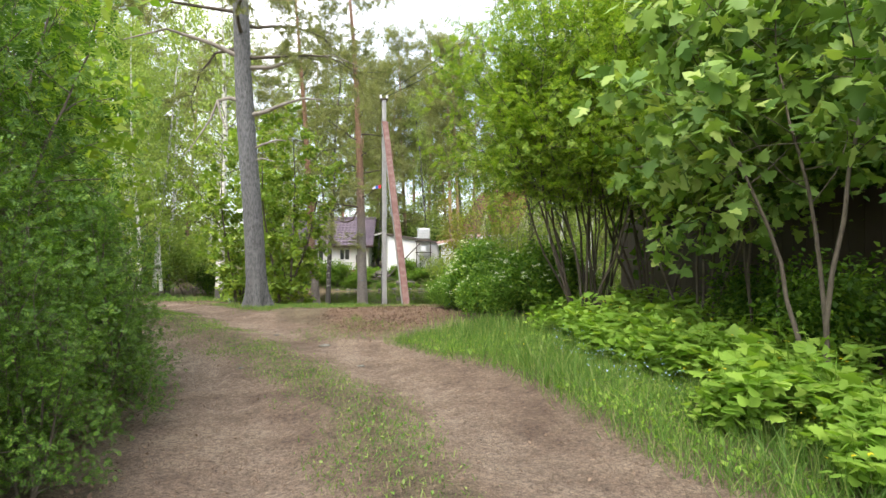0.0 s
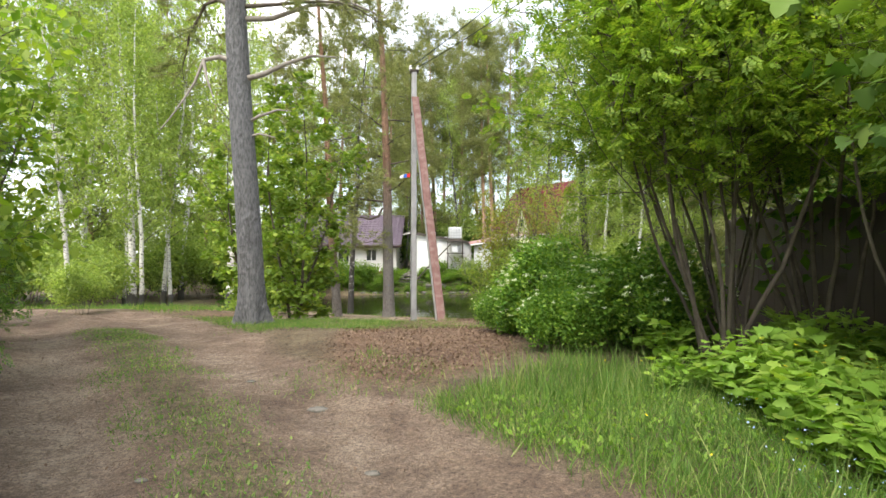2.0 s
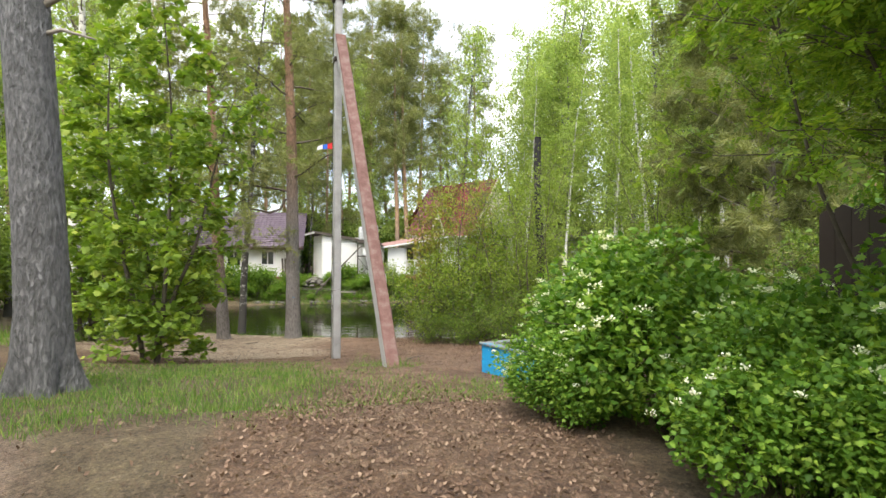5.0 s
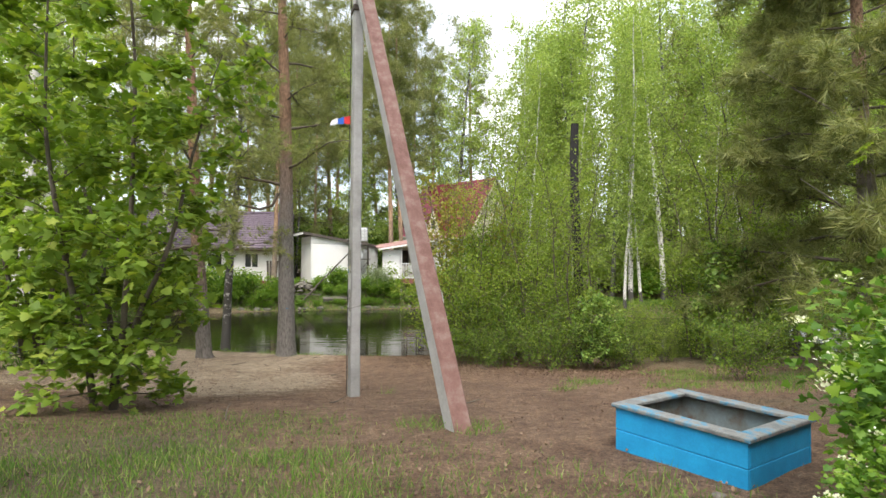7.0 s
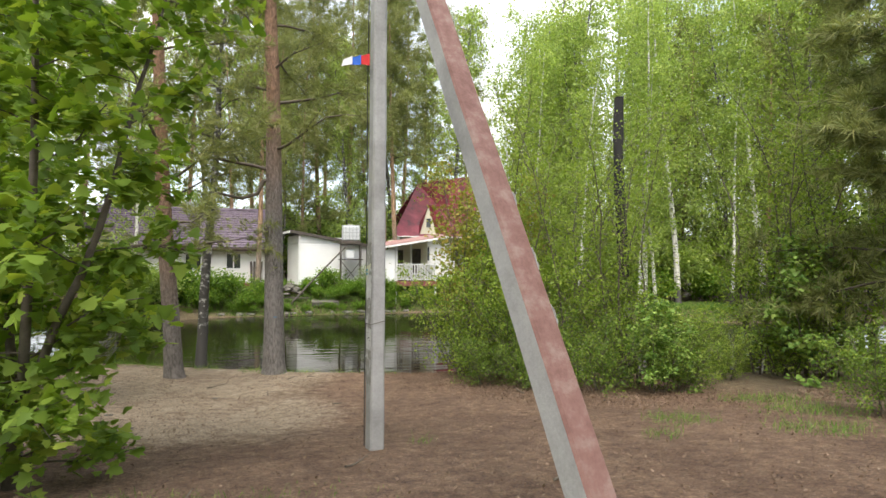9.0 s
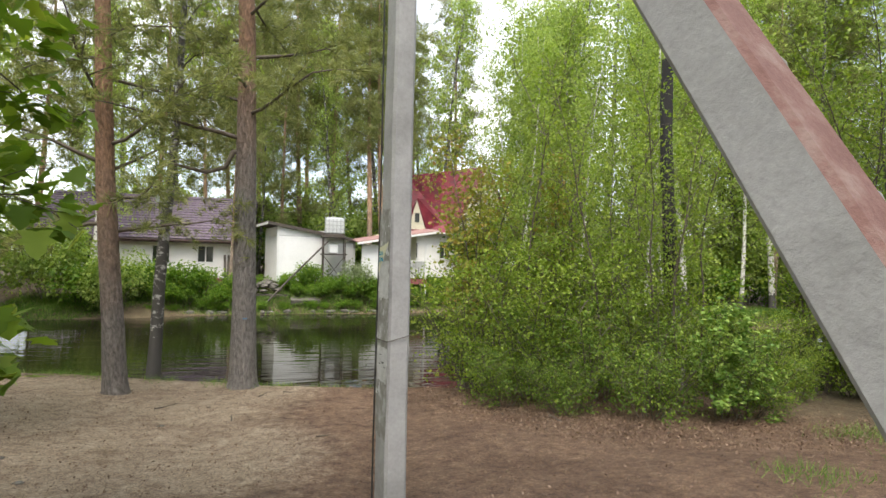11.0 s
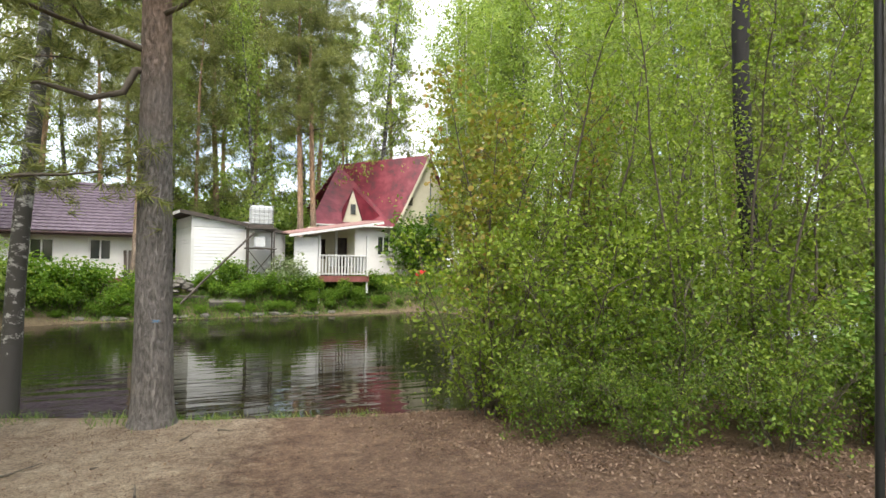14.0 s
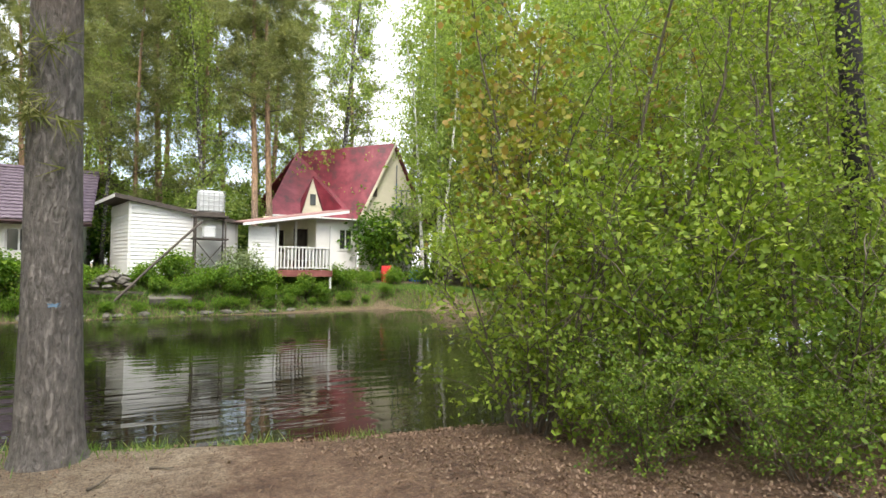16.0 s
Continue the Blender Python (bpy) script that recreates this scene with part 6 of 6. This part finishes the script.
def sown(n, x0, x1, y0, y1, keep):
    x, y = rng_g.uniform(x0, x1, n), rng_g.uniform(y0, y1, n)
    k = rng_g.uniform(0, 1, n) < keep(x, y)
    return x[k], y[k]


def lay(name, x, y, height, width, mat, shape, label, category, lean=0.35, flat=0.1, lift=-0.01):
    n = len(x)
    pos = np.stack([x, y, gz(x, y) + lift], -1)
    ax = np.stack([rng_g.normal(size=n) * lean, rng_g.normal(size=n) * lean, np.ones(n)], -1)
    size = height * rng_g.uniform(0.45, 1.3, n)
    w = None if width is None else np.full(n, width) * rng_g.uniform(0.7, 1.4, n)
    v, f = scatter_leaves(rng_g, pos, ax, size, shape, flat, w)
    return tagged(link(name, mesh_np(name, v, f), mat), label, category, kind="stuff")


def verge(x, y):
    u = line_offset(x, y, ROAD)
    edge = 1.62 + 0.25 * waves(x, y, 2.1)
    return soft_step(edge - 0.1, edge + 0.35, u) * soft_step(4.6, 3.6, x) * (0.2 + 0.8 * soft_step(9.4, 7.6, y)) * soft_step(11.2, 9.5, y) * (0.75 + 0.25 * waves(x, y, 4.0))


x, y = sown(230000, -1.2, 4.6, 0.5, 11.2, lambda a, b: verge(a, b) * soft_step(1.15, 1.35, np.hypot((a + 0.45) / 1.35, (b - 10.6) / 2.3)))
lay("verge_grass", x, y, 0.15, 0.005, GRASS, BLADE, "lush green grass along the track", "grass", 0.5)
x, y = sown(34000, 0.0, 4.4, 1.0, 9.5, lambda a, b: verge(a, b) * 0.55 * soft_step(-0.25, 0.35, waves(a, b, 1.7, 3)))
lay("tall_grass", x, y, 0.3, 0.006, GRASS, BLADE, "tall grass stalks on the verge", "grass", 0.25)


def under_pine(x, y):
    a = soft_step(1.0, 0.75, np.hypot((x + 3.1) / 2.4, (y - 13.0) / 1.7)) * soft_step(1.55, 1.75, line_offset(x, y, ROAD))
    b = soft_step(1.0, 0.6, np.hypot((x + 1.7) / 2.2, (y - 12.5) / 0.9))
    return np.maximum(a, b * 0.3 * (waves(x, y, 2.9, 1.5) > 0))


x, y = sown(48000, -6, 1, 10.5, 15.5, lambda a, b: under_pine(a, b) * (0.35 + 0.65 * (waves(a, b, 3.3, 2) > -0.1)))
lay("pine_grass", x, y, 0.1, 0.005, GRASS, BLADE, "green grass round the old pine's foot", "grass")


def lawn(x, y):
    return 0.3 * soft_step(1.0, 0.6, np.hypot((x + 1.4) / 2.6, (y - 12.9) / 1.6) + 0.35 * waves(x, y, 2.3, 1)) + 0.4 * soft_step(1.0, 0.5, np.hypot((x - 0.7) / 0.9, (y - 12.3) / 0.7)) + 0.4 * soft_step(1.0, 0.5, np.hypot((x + 3.2) / 2.8, (y - 15.3) / 1.9) + 0.2 * waves(x, y, 2.7)) + 0.25 * soft_step(1, 0.6, np.hypot((x + 0.9) / 1.2, (y - 8.6) / 0.9))


x, y = sown(150000, -7, 1.2, 7.5, 18, lawn)
lay("thin_grass", x, y, 0.065, 0.006, GRASS, BLADE, "thin short grass over brown litter", "grass", 0.5)


def strip(x, y):
    u = line_offset(x, y, ROAD)
    return soft_step(0.62, 0.2, np.abs(u) + 0.2 * waves(x, y, 3.1)) * (y < 12) * (0.6 + 0.6 * waves(x, y, 2.2, 1))


x, y = sown(120000, -6, 1.5, 1.2, 12, strip)
lay("strip_grass", x, y, 0.055, 0.006, GRASS, BLADE, "low worn grass between the ruts", "grass", 0.6)
x, y = sown(60000, -6, 1.5, 1.2, 12, lambda a, b: strip(a, b) * 0.7)
lay("strip_weeds", x, y, 0.027, None, GRASS, OVATE, "small broad-leaved weeds between the ruts", "weeds", 1.2, 0.8, 0.01)


def tufts_at(places):
    def keep(x, y):
        k = np.zeros(len(x))
        for a, b, r in places:
            k = np.maximum(k, soft_step(r, r * 0.3, np.hypot(x - a, y - b)))
        return k
    return keep


spots = [(-0.35, 15.0, 0.5), (-0.1, 14.6, 0.4), (-2.3, 25.7, 0.6), (-1.6, 25.6, 0.5), (-2.8, 25.9, 0.5), (-0.7, 25.5, 0.5), (-3.9, 26.4, 0.5), (-4.9, 26.6, 0.6), (0.2, 25.2, 0.5), (-5.8, 27.0, 0.6), (-7.0, 27.6, 0.7), (-8.3, 28.0, 0.8), (3.0, 18.4, 0.6), (2.2, 17.6, 0.35),
         (3.9, 17.2, 0.7), (5.0, 18.4, 0.8), (-1.4, 13.9, 0.4), (-1.0, 9.4, 0.25), (0.6, 12.9, 0.35), (-0.4, 18.2, 0.2), (4.8, 16.4, 0.8), (6.2, 17.2, 1.0), (5.5, 19.6, 0.9)]
x, y = sown(170000, -9, 7.5, 9, 28.5, tufts_at(spots))
lay("grass_tufts", x, y, 0.13, 0.006, GRASS, BLADE, "scattered green grass tufts", "grass", 0.5)
x, y = sown(420000, -12.5, 24, 33, 46, lambda a, b: soft_step(4.0, 1.0, shore(a, b)) * (shore(a, b) > 0.02))
lay("far_grass", x, y, 0.17, 0.016, GRASS, BLADE, "green grass along the far bank", "grass", 0.5)
x, y = sown(14000, -16, -6.5, 13.5, 30, lambda a, b: (shore(a, b) > 0.2) * soft_step(1.6, 2.2, np.abs(line_offset(a, b, ROAD))) * (waves(a, b, 1.1, 2) > -0.2))
lay("forest_grass", x, y, 0.22, 0.012, GRASS, BLADE, "sparse forest grass beyond the bend", "grass", 0.5)

x, y = sown(26000, -0.8, 4.4, 1.2, 10.5, lambda a, b: (verge(a, b) > 0.55) * 0.7 * (waves(a, b, 1.9, 5) > -0.25) * (np.hypot((a + 0.45) / 1.35, (b - 10.6) / 2.3) > 1.4))
lay("verge_herbs", x, y, 0.05, None, LEAF_WEED, OVATE, "small leafy herbs mixed into the verge grass", "weeds", 1.0, 0.7, 0.03)

# leafy weeds with yellow flowers before the fence
weed_xy = [(2.6 + 1.8 * math.sqrt(rng_g.uniform(0, 1)), rng_g.uniform(1.5, 9.6)) for _ in range(80)] + [(rng_g.uniform(1.7, 2.6), rng_g.uniform(7.5, 10.0)) for _ in range(8)] + [(rng_g.uniform(2.35, 3.2), rng_g.uniform(2.4, 5.0)) for _ in range(16)] + [(rng_g.uniform(2.1, 3.3), rng_g.uniform(3.6, 7.6)) for _ in range(34)]


def weed(seed):
    r = np.random.RandomState(seed)
    lines, pos, ax = [], [], []
    for s in range(9):
        a = r.uniform(0, 6.28)
        ln = bent(r, (r.normal() * 0.05, r.normal() * 0.05, 0), (math.cos(a) * 0.45, math.sin(a) * 0.45, 1), r.uniform(0.25, 0.55), 0.004, 0.002, 5, 0.12)
        lines.append(ln)
        for j in range(15):
            o, t, _ = along(ln, r.uniform(0.25, 1))
            d = r.normal(size=3) * np.array([1, 1, 0.25])
            pos.append(o + d * 0.05)
            ax.append(d)
    stalks = [tubes([ln], 4) for ln in lines]
    v2, f2 = scatter_leaves(r, np.array(pos), np.array(ax), 0.085 * r.uniform(0.6, 1.3, len(pos)), MAPLE, 0.75)
    tips = np.array([ln[0][-1] for ln in lines[:2]])
    pp = np.repeat(tips, 4, 0) + np.array([0, 0, 0.015])
    v3, f3 = scatter_leaves(r, pp, r.normal(size=(8, 3)) * np.array([1, 1, 0.2]), np.full(8, 0.015), ROUND, 0.9)
    return stalks, (v2, f2), (v3, f3)


protos = []
for k in range(3):
    w1, w2, w3 = weed(300 + k)
    x0, y0 = weed_xy[k]
    ob = thing("weed", (x0, y0, g1(x0, y0)), "leafy weed with small yellow flowers on the verge", "weed", "verge weeds")
    for w in w1:
        link("stalk", mesh_np("stalk", *w), LEAF_WEED, ob)
    link("leaves", mesh_np("leaves", *w2), LEAF_WEED, ob)
    link("flowers", mesh_np("flowers", *w3), YELLOW, ob, "yellow flowers")
    protos.append(ob)
for k, (x0, y0) in enumerate(weed_xy[3:]):
    set_at(protos[k % 3], x0, y0, g1(x0, y0), rng_g.uniform(0, 360), rng_g.uniform(0.5, 1.35))
x, y = sown(2600, 1.0, 3.8, 2.0, 8.5, lambda a, b: verge(a, b) * (np.hypot(a - 2.4, (b - 5.6) / 2) < 0.9))
lay("forget_me_nots", x, y, 0.015, None, BLUE_PETAL, ROUND, "small pale blue flowers in the grass", "flowers", 1.0, 0.9, 0.22)
x, y = sown(70, 0.2, 3.2, 2.0, 9.0, verge)
lay("buttercups", x, y, 0.02, None, YELLOW, ROUND, "yellow flowers in the grass", "flowers", 1.0, 0.9, 0.25)


def litter(x, y):
    u = line_offset(x, y, ROAD)
    front = soft_step(1.3, 0.3, np.abs(line_offset(x, y, np.array([(0.6, 24.9), (1.4, 22.9), (2.6, 21.3), (4.2, 20.2), (7.5, 19.4)]))))
    mulch = 0.8 * soft_step(1.1, 0.8, np.hypot((x + 0.45) / 1.35, (y - 10.6) / 2.3))
    edge = 0.25 * soft_step(0.8, 0.1, np.abs(u + 1.9)) * (y < 9)
    return np.clip(front + mulch + edge + 0.012 + 0.06 * (y > 7) * (np.abs(u) > 1.2), 0, 1)


x, y = sown(280000, -7, 8, 1, 25.5, litter)
lay("dead_leaves", x, y, 0.034, None, DRY, OVATE, "brown dead leaves and litter on the ground", "litter", 1.6, 0.75, 0.012)
x, y = sown(170000, -8, 7, 1.5, 25.5, lambda a, b: 0.5 * (np.abs(line_offset(a, b, ROAD)) > 0.0))
lay("needle_litter", x, y, 0.035, 0.004, DRY, BLADE, "fine brown twigs and needles on the earth", "litter", 3.0, 0.9, 0.006)


def stick(x0, y0, turn, length, r0=0.012):
    r = np.random.RandomState(int(abs(x0 * 100 + y0 * 7)))
    ln = bent(r, (0, 0, 0.012), (1, 0.1, 0.03), length, r0, 0.004, 6, 0.14, 0.03)
    tw = bent(r, ln[0][3], (0.6, 0.7, 0.02), length * 0.3, r0 * 0.5, 0.002, 4, 0.15, 0.05)
    ob = thing("stick", (x0, y0, g1(x0, y0)), "broken grey-brown stick lying on the ground", "stick", "sticks", turn)
    link("stem", mesh_np("stem", *tubes([ln], 6)), BARK_TWIG, ob)
    link("twig", mesh_np("twig", *tubes([tw], 5)), BARK_TWIG, ob)


for a in ((-3.5, 23.9, 20, 0.4), (-2.75, 23.9, 60, 0.3), (-2.0, 24.6, 40, 0.2), (-1.6, 24.9, -30, 0.25), (-2.3, 22.9, 100, 0.2), (-1.2, 21.6, 10, 0.22), (-2.6, 3.6, 70, 0.35), (-2.4, 2.9, 30, 0.3), (-1.9, 3.2, 140, 0.3), (3.2, 20.6, 20, 0.25), (2.2, 21.6, 100, 0.25), (1.6, 22.3, 60, 0.2), (-1.3, 17.3, 30, 0.3),
          (-2.4, 16.0, 80, 0.35), (0.2, 16.2, 10, 0.3)):
    stick(*a)
for k, (x0, y0, s) in enumerate(((-1.22, 7.67, 0.09), (-2.1, 8.6, 0.05), (-0.6, 6.4, 0.05), (-1.9, 6.2, 0.04), (-3.2, 22.8, 0.05), (-4.4, 21.2, 0.06), (-3.9, 20.4, 0.05), (0.9, 12.7, 0.05))):
    st = part("pebble", rough_stone(rng_s, s, s * 0.7, s * 0.3), STONE, None, "", True)
    st.location = (x0, y0, g1(x0, y0) + s * 0.08)
    tagged(st, "small pale stone set in the bare earth", "stone", "pebbles")

# pond scum and floating leaves by the far bank
x, y = sown(5000, -6, 6, 36.5, 42, lambda a, b: soft_step(0.2, 0.6, waves(a, b, 1.3, 0.7)) * soft_step(-5, -1.5, shore(a, b)) * (shore(a, b) < -0.15))
n = len(x)
v, f = scatter_leaves(rng_g, np.stack([x, y, np.full(n, WATER_Z + 0.006)], -1), np.stack([rng_g.normal(size=n), rng_g.normal(size=n), np.zeros(n)], -1), rng_g.uniform(0.03, 0.1, n), ROUND, 1.0)
v[:, 2] = WATER_Z + 0.008
tagged(link("floating_leaves", mesh_np("floating_leaves", v, f), LEAF_DARK), "dark floating leaves on the pond", "leaves", kind="stuff")
